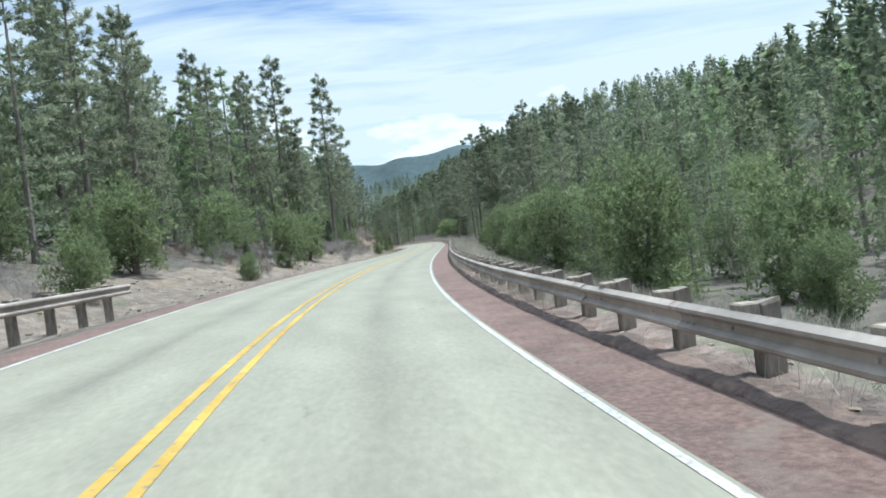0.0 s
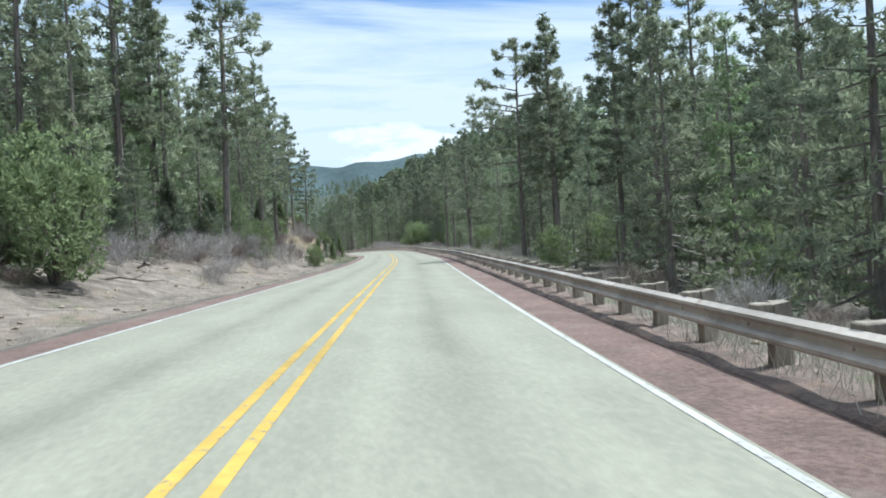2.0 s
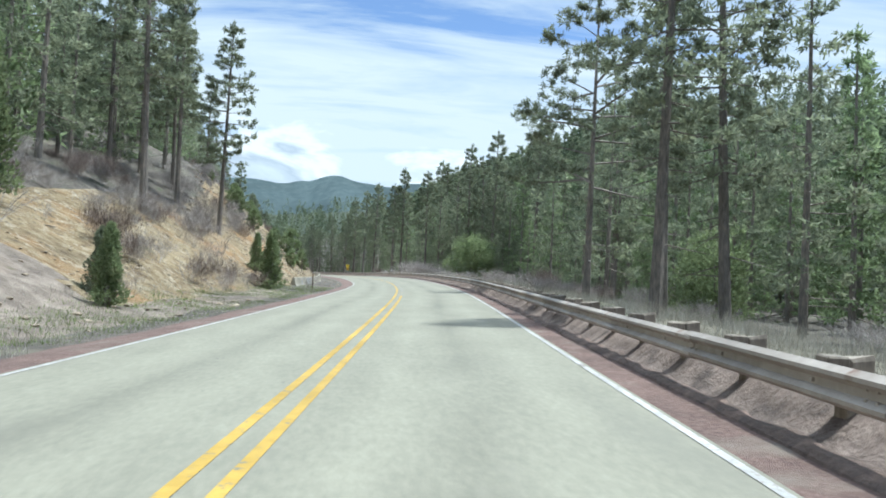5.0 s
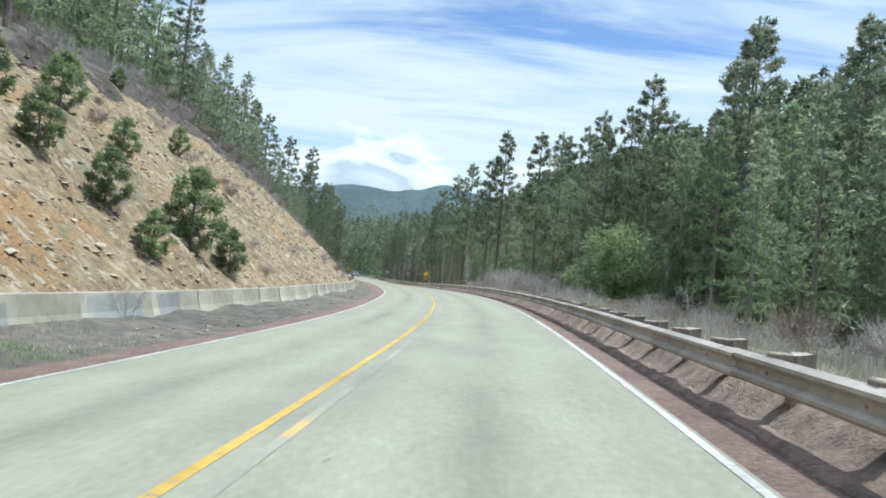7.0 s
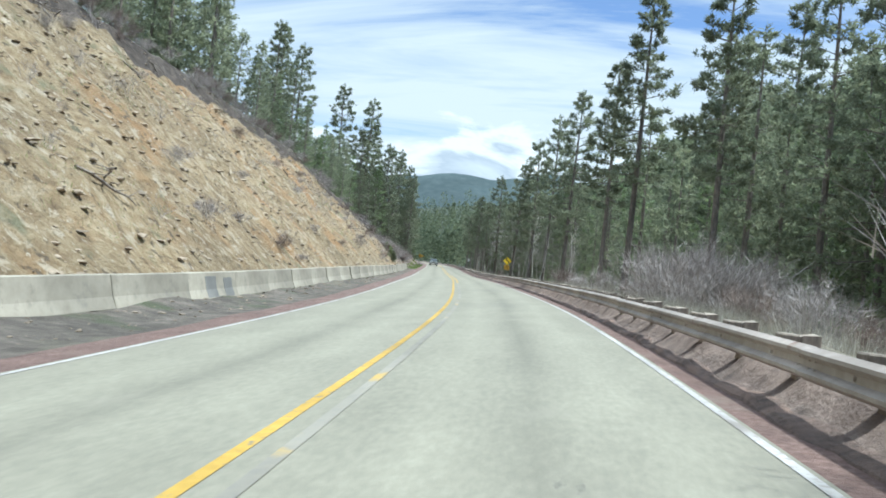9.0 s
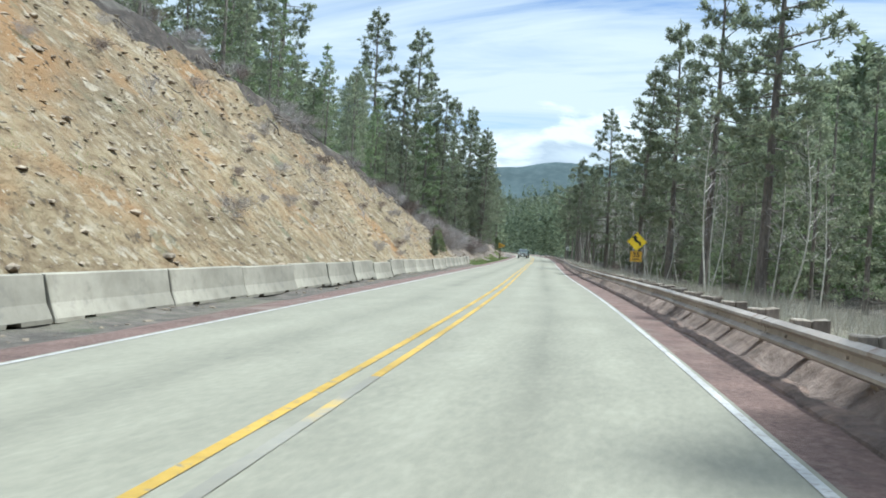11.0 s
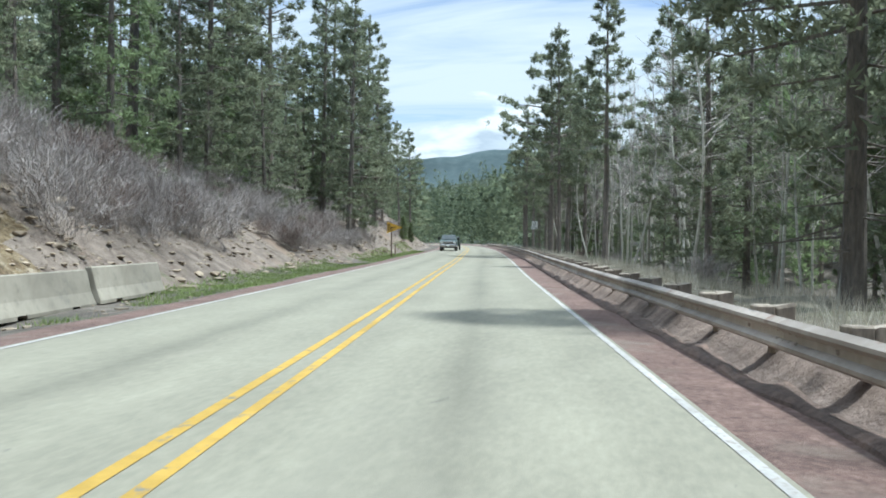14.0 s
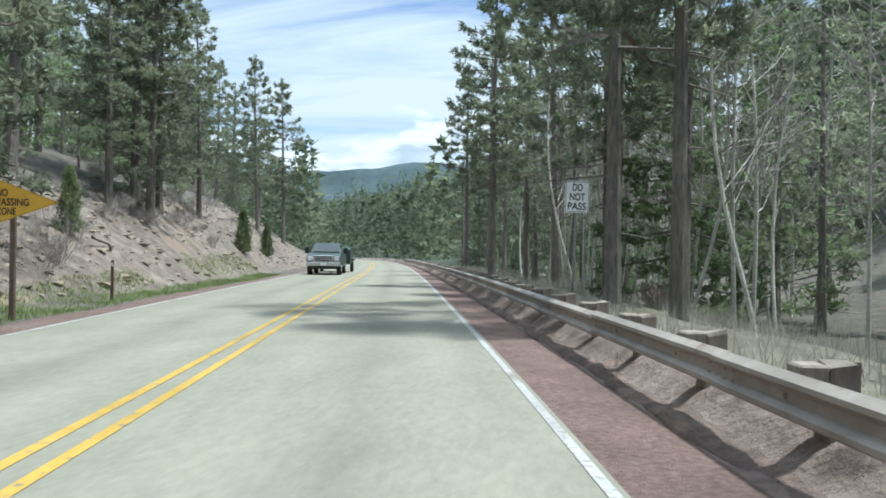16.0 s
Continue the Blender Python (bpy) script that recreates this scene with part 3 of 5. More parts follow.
def guard_rail(y0, count, offset, top, flip, label):
    """A run of rail panels on timber posts. flip: the rail faces the other way."""
    rng = random.Random(5)
    root = new("guard_rail")
    root.location = at(y0, offset(y0))
    tagged(root, label, "guard rail")
    inv = Matrix.Translation(-root.location)
    panel, block, posts = rail_mesh(), block_mesh(), [post_mesh(rng) for _ in range(4)]
    turn = math.pi if flip else 0.0
    step = 3.81
    for k in range(count):
        a, b = y0 + step * k, y0 + step * (k + 1)
        pa, pb = at(a, offset(a), top - 0.155), at(b, offset(b), top - 0.155)
        d = pb - pa
        m = Matrix.Translation((pa + pb) / 2) @ Matrix.Rotation(math.atan2(-d.x, d.y), 4, "Z") @ Matrix.Rotation(math.asin(d.z / d.length), 4, "X") @ Matrix.Rotation(turn, 4, "Z")
        ob = new("rail_panel", panel)
        ob.parent, ob.matrix_basis = root, inv @ m @ pose(rng.uniform(-.008, .008), 0, rng.uniform(-.008, .008), 0, rng.uniform(-1.2, 1.2), 0)
        for q in (0.25, 0.75):
            y = a + step * q
            m = Matrix.Translation(at(y, offset(y), top - 0.64)) @ Matrix.Rotation(heading(y) + turn, 4, "Z") @ pose(0, 0, 0, rng.uniform(-1.5, 1.5), rng.uniform(-2, 2), rng.uniform(-3, 3))
            for name, me in (("post", rng.choice(posts)), ("spacer_block", block)):
                ob = new(name, me)
                ob.parent, ob.matrix_basis = root, inv @ m
    return root


guard_rail(-34, 138, rail_off, 0.655, False, "long weathered steel guard rail on timber posts along the road")
guard_rail(-36, 14, lambda y: -5.75 - 0.02 * max(0, y + 10) * 0.5, 0.80, True, "weathered steel guard rail ending beside the road")


# ---- concrete barrier ----
def barrier_mesh(rng):
    prof = [(-0.305, 0.0), (-0.305, 0.075), (-0.19, 0.33), (-0.085, 0.79), (-0.065, 0.81), (0.065, 0.81), (0.085, 0.79), (0.19, 0.33), (0.305, 0.075), (0.305, 0.0)]
    n = len(prof)
    cuts = [-1.89, -1.85, -1.15, -1.13, -0.83, -0.81, 0.81, 0.83, 1.13, 1.15, 1.85, 1.89]
    verts = []
    for j, y in enumerate(cuts):
        end = j in (0, len(cuts) - 1)
        notch = 0.85 > abs(y) > 0.82 or 1.14 > abs(y) > 0.82
        for u, v in prof:
            uu = u * (0.93 if end else 1.0)
            vv = max(v, 0.07) if notch else v
            verts.append((uu + rng.uniform(-.003, .003), y + (rng.uniform(-.02, .02) if end else 0), vv - (0.012 if end and v > 0.7 else 0) + rng.uniform(-.003, .003)))
    faces = [(j * n + i, j * n + (i + 1) % n, (j + 1) * n + (i + 1) % n, (j + 1) * n + i) for j in range(len(cuts) - 1) for i in range(n)]
    faces += [tuple(range(n)), tuple(range(len(verts) - 1, len(verts) - n - 1, -1))]
    me = bpy.data.meshes.new("barrier_body")
    me.from_pydata(verts, [], faces)
    me.materials.append(M["concrete"])
    return me


BARRIER_OFF = [(185, 8.05), (205, 7.75), (230, 7.55), (250, 7.0), (300, 6.25), (330, 6.2), (350, 6.6), (362, 6.95)]


def patch_mesh(y0, y1, v0, v1):
    """A painted-over patch on the barrier's road face."""
    def face(v):
        return 0.19 - (v - 0.33) * (0.105 / 0.46) if v > 0.33 else 0.305 - (v - 0.075) * (0.115 / 0.255)
    rows = [v0, max(v0, 0.33), v1]
    verts = [(face(v) + d, y, v) for v in rows for y in (y0, y1) for d in (0.004, -0.01)]
    faces = [(0, 2, 6, 4), (4, 6, 10, 8), (0, 1, 3, 2), (8, 10, 11, 9), (0, 4, 5, 1), (4, 8, 9, 5), (2, 3, 7, 6), (6, 7, 11, 10)]
    me = bpy.data.meshes.new("paint_patch")
    me.from_pydata(verts, [], faces)
    me.materials.append(M["patch"])
    return me


def barriers():
    rng = random.Random(11)
    bodies = [barrier_mesh(rng) for _ in range(4)]
    patches = {1: [(-1.8, -0.8)], 2: [(-1.5, 1.2)], 3: [(-1.3, 0.3)], 15: [(-0.6, 0.2), (0.8, 1.5)]}
    y, k = 190.4, 0
    while y < 361:
        off = -lerp_table(BARRIER_OFF, y)
        a, b = at(y - 1.9, -lerp_table(BARRIER_OFF, y - 1.9)), at(y + 1.9, -lerp_table(BARRIER_OFF, y + 1.9))
        d = b - a
        z = min(at(y, -5).z - 0.12, ground_at(y, off).z + 0.02)
        m = Matrix.Translation((*((a + b) / 2).xy, z)) @ Matrix.Rotation(math.atan2(-d.x, d.y), 4, "Z") @ pose(rng.uniform(-.04, .04), 0, 0, math.degrees(math.asin(d.z / d.length)), rng.uniform(-1.5, 1.5), rng.uniform(-.8, .8))
        root = new("concrete_barrier")
        root.matrix_basis = m
        tagged(root, "grey concrete barrier segment with painted-over patches" if k in patches else "grey stained concrete barrier segment beside the road", "barrier", "row of concrete barriers")
        ob = new("barrier_body", rng.choice(bodies))
        ob.parent = root
        for y0, y1 in patches.get(k, ()):
            p = new("paint_patch", patch_mesh(y0, y1, 0.1, rng.uniform(.6, .76)))
            p.parent = root
            p["label"] = "blue-grey paint patch"
        y += 3.81
        k += 1


barriers()


# ---- signs ----
def plate(pts, thick=0.006):
    bm = bmesh.new()
    f = bm.faces.new([bm.verts.new((x, 0, z)) for x, z in pts])
    r = bmesh.ops.extrude_face_region(bm, geom=[f])
    bmesh.ops.translate(bm, vec=(0, thick, 0), verts=[v for v in r["geom"] if isinstance(v, bmesh.types.BMVert)])
    bmesh.ops.recalc_face_normals(bm, faces=bm.faces)
    return bm


def rounded(pts, r, n=4):
    out = []
    for i, p in enumerate(pts):
        a, b, c = Vector(pts[i - 1]), Vector(p), Vector(pts[(i + 1) % len(pts)])
        u, v = (a - b).normalized() * r, (c - b).normalized() * r
        for k in range(n + 1):
            t = k / n
            out.append(tuple((b + u) * (1 - t) ** 2 + b * 2 * t * (1 - t) + (b + v) * t * t))
    return out


def frame_plate(pts, inset, width, y):
    """A thin border line inside a convex outline."""
    c = sum((Vector(p) for p in pts), Vector((0, 0))) / len(pts)
    reach = max((Vector(p) - c).length for p in pts)
    o = [c + (Vector(p) - c) * (1 - inset / reach) for p in pts]
    i = [c + (Vector(p) - c) * (1 - (inset + width) / reach) for p in pts]
    n = len(pts)
    bm = bmesh.new()
    vo, vi = [bm.verts.new((p.x, y, p.y)) for p in o], [bm.verts.new((p.x, y, p.y)) for p in i]
    for k in range(n):
        bm.faces.new((vo[k], vo[(k + 1) % n], vi[(k + 1) % n], vi[k]))
    return bm


def letters(text, size, width, z, y, parent, mat, name="lettering", x=0.0):
    cu = bpy.data.curves.new(name, "FONT")
    cu.body, cu.size, cu.align_x, cu.extrude, cu.offset = text, size, "CENTER", 0.0008, size * 0.022
    tmp = new("tmp", cu)
    me = bpy.data.meshes.new_from_object(tmp.evaluated_get(bpy.context.evaluated_depsgraph_get()))
    bpy.data.objects.remove(tmp)
    me.materials.append(mat)
    w = max(v.co.x for v in me.vertices) - min(v.co.x for v in me.vertices)
    ob = new(name, me)
    ob.parent = parent
    ob.matrix_basis = Matrix.Translation((x, y, z)) @ Matrix.Rotation(math.pi / 2, 4, "X") @ Matrix.Diagonal((width / w, 1, 1, 1))
    return ob


def sign_post(root, h, mat, w=0.06):
    bm = bmesh.new()
    box(bm, (w, 0.045, h + 0.5), Matrix.Translation((0, 0.035, h / 2 - 0.25)), 0.006)
    return part("post", bm, mat, root)


def winding_sign():
    y, off = 311.0, 6.2
    g = ground_at(y, off).z
    zc = at(y, 0).z + 2.38
    root = new("warning_sign")
    root.matrix_basis = Matrix.Translation((*at(y, off).xy, g)) @ Matrix.Rotation(heading(y) - radians(8), 4, "Z")
    tagged(root, "yellow winding-road warning sign with a speed plaque, behind the rail", "road sign")
    top = zc - g
    sign_post(root, top + 0.5, M["steel"])
    s = 0.492
    dia = rounded([(0, s), (s, 0), (0, -s), (-s, 0)], 0.05)
    p = part("sign_face", plate(dia), M["sign_yellow"], root)
    p.location = (0, 0, top)
    b = part("border", frame_plate(dia, 0.022, 0.018, -0.003), M["black"], p)
    bm = bmesh.new()
    line = [(0.165, -0.20), (0.165, -0.10), (0.13, -0.045), (0.0, 0.03), (-0.075, 0.075), (-0.10, 0.13), (-0.10, 0.20)]
    w, prev = 0.058, None
    for i, q in enumerate(line):
        a, c = Vector(line[max(0, i - 1)]), Vector(line[min(len(line) - 1, i + 1)])
        d = (c - a).normalized()
        nrm = Vector((-d.y, d.x)) * w
        cur = [bm.verts.new((q[0] + nrm.x * k, -0.004, q[1] + nrm.y * k)) for k in (-1, 1)]
        if prev:
            bm.faces.new((prev[0], prev[1], cur[1], cur[0]))
        prev = cur
    bm.faces.new([bm.verts.new((x, -0.004, z)) for x, z in ((-0.245, 0.17), (0.045, 0.17), (-0.10, 0.32))])
    part("arrow", bm, M["black"], p, "black winding arrow")
    sq = rounded([(-0.29, 0.27), (0.29, 0.27), (0.29, -0.27), (-0.29, -0.27)], 0.04)
    q = part("plaque", plate(sq), M["sign_orange"], root, "yellow speed plaque")
    q.location = (0, 0, top - 0.74)
    part("border", frame_plate(sq, 0.02, 0.014, -0.003), M["black"], q)
    letters("35", 0.34, 0.33, -0.03, -0.003, q, M["black"])
    letters("MPH", 0.16, 0.33, -0.205, -0.003, q, M["black"])


def white_sign():
    y, off = 397.5, 5.55
    g = ground_at(y, off).z
    root = new("regulatory_sign")
    root.matrix_basis = Matrix.Translation((*at(y, off).xy, g)) @ Matrix.Rotation(heading(y) - radians(6), 4, "Z") @ pose(0, 0, 0, 0, 2.0, 0)
    tagged(root, "white do-not-pass sign on a thin post behind the rail", "road sign")
    top = at(y, 0).z + 2.46 - g
    sign_post(root, top + 0.34, M["steel"], 0.05)
    sq = rounded([(-0.229, 0.305), (0.229, 0.305), (0.229, -0.305), (-0.229, -0.305)], 0.035)
    p = part("sign_face", plate(sq), M["sign_white"], root)
    p.location = (0, 0, top)
    part("border", frame_plate(sq, 0.018, 0.014, -0.003), M["black"], p)
    for text, w, z in (("DO", 0.19, 0.115), ("NOT", 0.29, -0.065), ("PASS", 0.35, -0.245)):
        letters(text, 0.19, w, z, -0.003, p, M["black"])


def pennant_sign():
    y, off = 398.6, -5.38
    g = ground_at(y, off).z
    root = new("pennant_sign")
    root.matrix_basis = Matrix.Translation((*at(y, off).xy, g)) @ Matrix.Rotation(heading(y) + radians(4), 4, "Z")
    tagged(root, "yellow no-passing-zone pennant sign on a brown post", "road sign")
    top = at(y, 0).z + 2.25 - g
    bm = bmesh.new()
    box(bm, (0.10, 0.09, top + 0.75), Matrix.Translation((0.0, 0.06, top / 2 - 0.3)), 0.008)
    part("post", bm, M["rust_post"], root)
    tri = rounded([(-0.34, 0.46), (0.88, 0.0), (-0.34, -0.46)], 0.05)
    p = part("sign_face", plate(tri), M["sign_orange"], root)
    p.location = (0, 0, top)
    part("border", frame_plate(tri, 0.03, 0.016, -0.003), M["black"], p)
    for text, w, z in (("NO", 0.20, 0.11), ("PASSING", 0.60, -0.075), ("ZONE", 0.36, -0.26)):
        letters(text, 0.20, w, z, -0.003, p, M["black"], x=-0.29 + w / 2)


winding_sign(), white_sign(), pennant_sign()


def marker_post(y, off, h, lean=0):
    root = new("marker_post")
    root.matrix_basis = Matrix.Translation(ground_at(y, off)) @ Matrix.Rotation(heading(y), 4, "Z") @ pose(0, 0, 0, 0, lean, 0)
    tagged(root, "thin brown marker post standing beside the road", "post", "marker posts")
    bm = bmesh.new()
    box(bm, (0.085, 0.03, h + 0.3), Matrix.Translation((0, 0, h / 2 - 0.15)), 0.006)
    part("post", bm, M["rust_post"], root)
    bm = bmesh.new()
    box(bm, (0.06, 0.006, 0.10), Matrix.Translation((0, -0.02, h - 0.12)), 0.002)
    part("reflector", bm, M["sign_white"], root, "small pale reflector")


marker_post(187.9, -6.5, 1.35)
marker_post(405.0, -5.8, 1.15)
marker_post(349.0, -9.6, 1.7, 2)
marker_post(330.0, 10.4, 1.3, -3)


# ---- pickup with a trailer in the far lane ----
M["truck"] = surface("dark_green_paint", [(0.3, (0.035, 0.055, 0.05)), (0.7, (0.055, 0.08, 0.072))], 2, 4, 0.35, 0)
M["chrome"] = surface("chrome", [(0.3, (0.5, 0.5, 0.5)), (0.7, (0.62, 0.62, 0.62))], 2, 4, 0.25, 0, metal=0.9)
M["tyre"] = surface("tyre_rubber", [(0.3, (0.018, 0.018, 0.018)), (0.7, (0.035, 0.034, 0.033))], 6, 4, 0.85, 0.2)
M["glass"] = surface("dark_glass", [(0.3, (0.05, 0.06, 0.065)), (0.7, (0.075, 0.085, 0.09))], 1, 2, 0.12, 0)
M["lamp_glass"] = surface("headlamp_glass", [(0.3, (0.55, 0.56, 0.56)), (0.7, (0.68, 0.69, 0.68))], 3, 3, 0.15, 0)
M["trailer"] = surface("dark_green_sheet", [(0.3, (0.02, 0.04, 0.035)), (0.7, (0.04, 0.065, 0.055))], 2, 4, 0.5, 0)


def prism(bm, side, half, taper=1.0):
    """A body from its side view (y, z), half its width, narrower at the top by taper."""
    zs = [z for _, z in side]
    lo, hi = min(zs), max(zs)
    a = [bm.verts.new((-half * (1 - (1 - taper) * (z - lo) / (hi - lo)), y, z)) for y, z in side]
    b = [bm.verts.new((half * (1 - (1 - taper) * (z - lo) / (hi - lo)), y, z)) for y, z in side]
    n = len(side)
    bm.faces.new(a), bm.faces.new(list(reversed(b)))
    for i in range(n):
        bm.faces.new((a[i], b[i], b[(i + 1) % n], a[(i + 1) % n]))
    bmesh.ops.recalc_face_normals(bm, faces=bm.faces)
    bmesh.ops.bevel(bm, geom=[e for e in bm.edges], offset=0.03, segments=2, affect="EDGES", profile=0.6)


def wheel(root, x, y, r, w):
    bm = bmesh.new()
    bmesh.ops.create_cone(bm, cap_ends=True, segments=24, radius1=r, radius2=r, depth=w, matrix=Matrix.Rotation(math.pi / 2, 4, "Y"))
    bmesh.ops.bevel(bm, geom=[e for e in bm.edges if e.calc_length() < r * 0.4], offset=0.03, segments=2, affect="EDGES")
    wh = part("wheel", bm, M["tyre"], root, "black tyre")
    wh.location = (x, y, r)
    bm = bmesh.new()
    bmesh.ops.create_cone(bm, cap_ends=True, segments=20, radius1=r * 0.58, radius2=r * 0.5, depth=w + 0.02, matrix=Matrix.Rotation(math.pi / 2 if x > 0 else -math.pi / 2, 4, "Y"))
    part("rim", bm, M["chrome"], wh, "steel rim")


def bits(root, name, size, places, mat, label="", bevel=0.015):
    for c in places:
        bm = bmesh.new()
        box(bm, size, Matrix.Translation(c), bevel)
        part(name, bm, mat, root, label)


def pickup(y, off):
    root = new("pickup_truck")
    root.matrix_basis = along(y, off, 0.0, math.pi)
    tagged(root, "dark green pickup truck with a chrome grille on the road", "pickup truck")
    bm = bmesh.new()
    prism(bm, [(2.75, 0.55), (2.75, 1.10), (2.62, 1.20), (1.25, 1.32), (-2.85, 1.32), (-2.85, 0.60), (-1.0, 0.5), (1.0, 0.5)], 1.0, 0.96)
    part("body", bm, M["truck"], root)
    bm = bmesh.new()
    prism(bm, [(1.22, 1.28), (0.45, 1.90), (-0.95, 1.92), (-1.15, 1.28)], 0.93, 0.82)
    part("cab", bm, M["truck"], root)
    bm = bmesh.new()
    vs = [bm.verts.new(p) for p in ((-0.80, 1.165, 1.37), (0.80, 1.165, 1.37), (0.68, 0.555, 1.86), (-0.68, 0.555, 1.86))]
    f = bm.faces.new(vs)
    r = bmesh.ops.extrude_face_region(bm, geom=[f])
    bmesh.ops.translate(bm, vec=(0, 0.02, 0.015), verts=[v for v in r["geom"] if isinstance(v, bmesh.types.BMVert)])
    part("windscreen", bm, M["glass"], root)
    for s in (-1, 1):
        for a, b in ((0.75, -0.1), (-0.2, -0.95)):
            bm = bmesh.new()
            box(bm, (0.02, abs(a - b), 0.40), pose(s * 0.855, (a + b) / 2, 1.60, 0, -s * 14, 0), 0.008)
            part("side_window", bm, M["glass"], root)
    bm = bmesh.new()
    box(bm, (1.18, 0.08, 0.36), Matrix.Translation((0, 2.77, 0.98)), 0.02)
    grille = part("grille", bm, M["chrome"], root, "chrome grille")
    for k in range(3):
        bm = bmesh.new()
        box(bm, (1.02, 0.03, 0.065), Matrix.Translation((0, 2.81, 0.87 + 0.105 * k)), 0.006)
        part("grille_slot", bm, M["black"], grille)
    bits(root, "headlight", (0.30, 0.07, 0.24), [(-0.77, 2.77, 0.98), (0.77, 2.77, 0.98)], M["lamp_glass"], "clear headlight")
    bits(root, "bumper", (1.96, 0.22, 0.24), [(0, 2.86, 0.66)], M["chrome"], "chrome bumper")
    bits(root, "air_dam", (1.7, 0.12, 0.2), [(0, 2.78, 0.46)], M["black"])
    bits(root, "number_plate", (0.31, 0.012, 0.16), [(0, 2.98, 0.66)], M["sign_white"])
    bits(root, "mirror", (0.24, 0.12, 0.36), [(-1.16, 0.95, 1.45), (1.16, 0.95, 1.45)], M["black"])
    for x in (-0.86, 0.86):
        for yy in (1.85, -1.75):
            wheel(root, x, yy, 0.40, 0.27)
    return root


def trailer(y, off):
    root = new("trailer")
    root.matrix_basis = along(y, off, 0.0, math.pi)
    tagged(root, "dark green cargo trailer towed behind the pickup", "trailer")
    bm = bmesh.new()
    prism(bm, [(1.9, 0.55), (1.9, 1.55), (1.7, 1.75), (-1.9, 1.75), (-1.9, 0.55)], 1.05, 0.98)
    part("box", bm, M["trailer"], root)
    bits(root, "drawbar", (0.12, 1.5, 0.10), [(0, 2.5, 0.52)], M["black"])
    bits(root, "mudguard", (0.26, 1.0, 0.10), [(-1.12, -0.2, 0.86), (1.12, -0.2, 0.86)], M["black"])
    for x in (-1.05, 1.05):
        wheel(root, x, -0.2, 0.36, 0.22)


TRUCK_Y = 430.5
pickup(TRUCK_Y, -2.15)
trailer(TRUCK_Y + 6.2, -2.05)


# ---- the mountains that close the valley ----
def mountain(name, dist, table, seed, label, mat, lower=0.0):
    """A wooded ridge at dist metres, its skyline given as bearing (to the left) and elevation in degrees."""
    verts, faces = [], []
    cols = [(-70 + 0.5 * k) for k in range(281)]
    rows = [0.0, 0.12, 0.25, 0.38, 0.5, 0.62, 0.74, 0.85, 0.93, 1.0, 0.9]
    for a in cols:
        el = lerp_table(table, a) - lower
        el += 0.10 * noise.noise(Vector((a * 0.45, seed, 0))) + 0.045 * noise.noise(Vector((a * 1.7, seed, 4)))
        for j, r in enumerate(rows):
            d = dist * (0.72 + 0.28 * r) if j < 10 else dist * 1.08
            top = dist * math.tan(radians(el))
            z = -40 + (top + 40) * (r ** 1.25)
            rug = 30 * noise.noise(Vector((a * 0.30, r * 4, seed + 2))) * (r * (1 - r) * 4) if j < 10 else 0
            verts.append((-d * math.sin(radians(a)), 200 + d * math.cos(radians(a)), z + rug))
    n = len(rows)
    faces = [(j * n + i, j * n + i + 1, (j + 1) * n + i + 1, (j + 1) * n + i) for j in range(len(cols) - 1) for i in range(n - 1)]
    ob = raw(name, verts, faces, mat, smooth=True)
    tagged(ob, label, "mountain", kind="structure")


# one ridge; its blue-green is haze put into the colour
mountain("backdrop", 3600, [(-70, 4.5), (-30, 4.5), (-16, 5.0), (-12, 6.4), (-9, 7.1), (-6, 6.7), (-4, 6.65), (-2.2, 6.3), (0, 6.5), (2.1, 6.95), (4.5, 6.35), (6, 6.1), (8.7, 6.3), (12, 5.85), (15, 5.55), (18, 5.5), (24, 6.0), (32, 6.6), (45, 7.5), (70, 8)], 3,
         "distant wooded mountain tinted blue-green with painted haze, closing the valley", M["mountain"])


# ---- plants ----
def tris(centres, dirs, length, width, rng, spread=1.0):
    """One slim leaf triangle at each centre, pointing roughly along dirs."""
    n = len(centres)
    d = dirs + rng.normal(0, spread, (n, 3))
    d /= np.linalg.norm(d, axis=1, keepdims=True) + 1e-9
    side = np.cross(d, rng.normal(0, 1, (n, 3)))
    side /= np.linalg.norm(side, axis=1, keepdims=True) + 1e-9
    ln = length * rng.uniform(0.7, 1.3, (n, 1))
    wd = width * rng.uniform(0.7, 1.3, (n, 1))
    v = np.stack([centres - side * wd, centres + side * wd, centres + d * ln], 1).reshape(-1, 3)
    return v


def mesh_of(name, verts, mat, faces=None):
    me = bpy.data.meshes.new(name)
    verts = np.array([tuple(v) for v in verts], np.float32) if isinstance(verts, list) else np.asarray(verts, np.float32)
    if faces is None:
        n = len(verts) // 3
        me.vertices.add(3 * n)
        me.vertices.foreach_set("co", verts.ravel())
        me.loops.add(3 * n)
        me.loops.foreach_set("vertex_index", np.arange(3 * n, dtype=np.int32))
        me.polygons.add(n)
        me.polygons.foreach_set("loop_start", np.arange(0, 3 * n, 3, dtype=np.int32))
        me.update(calc_edges=True)
    else:
        me.from_pydata(verts.tolist(), [], faces)
    me.materials.append(mat)
    return me


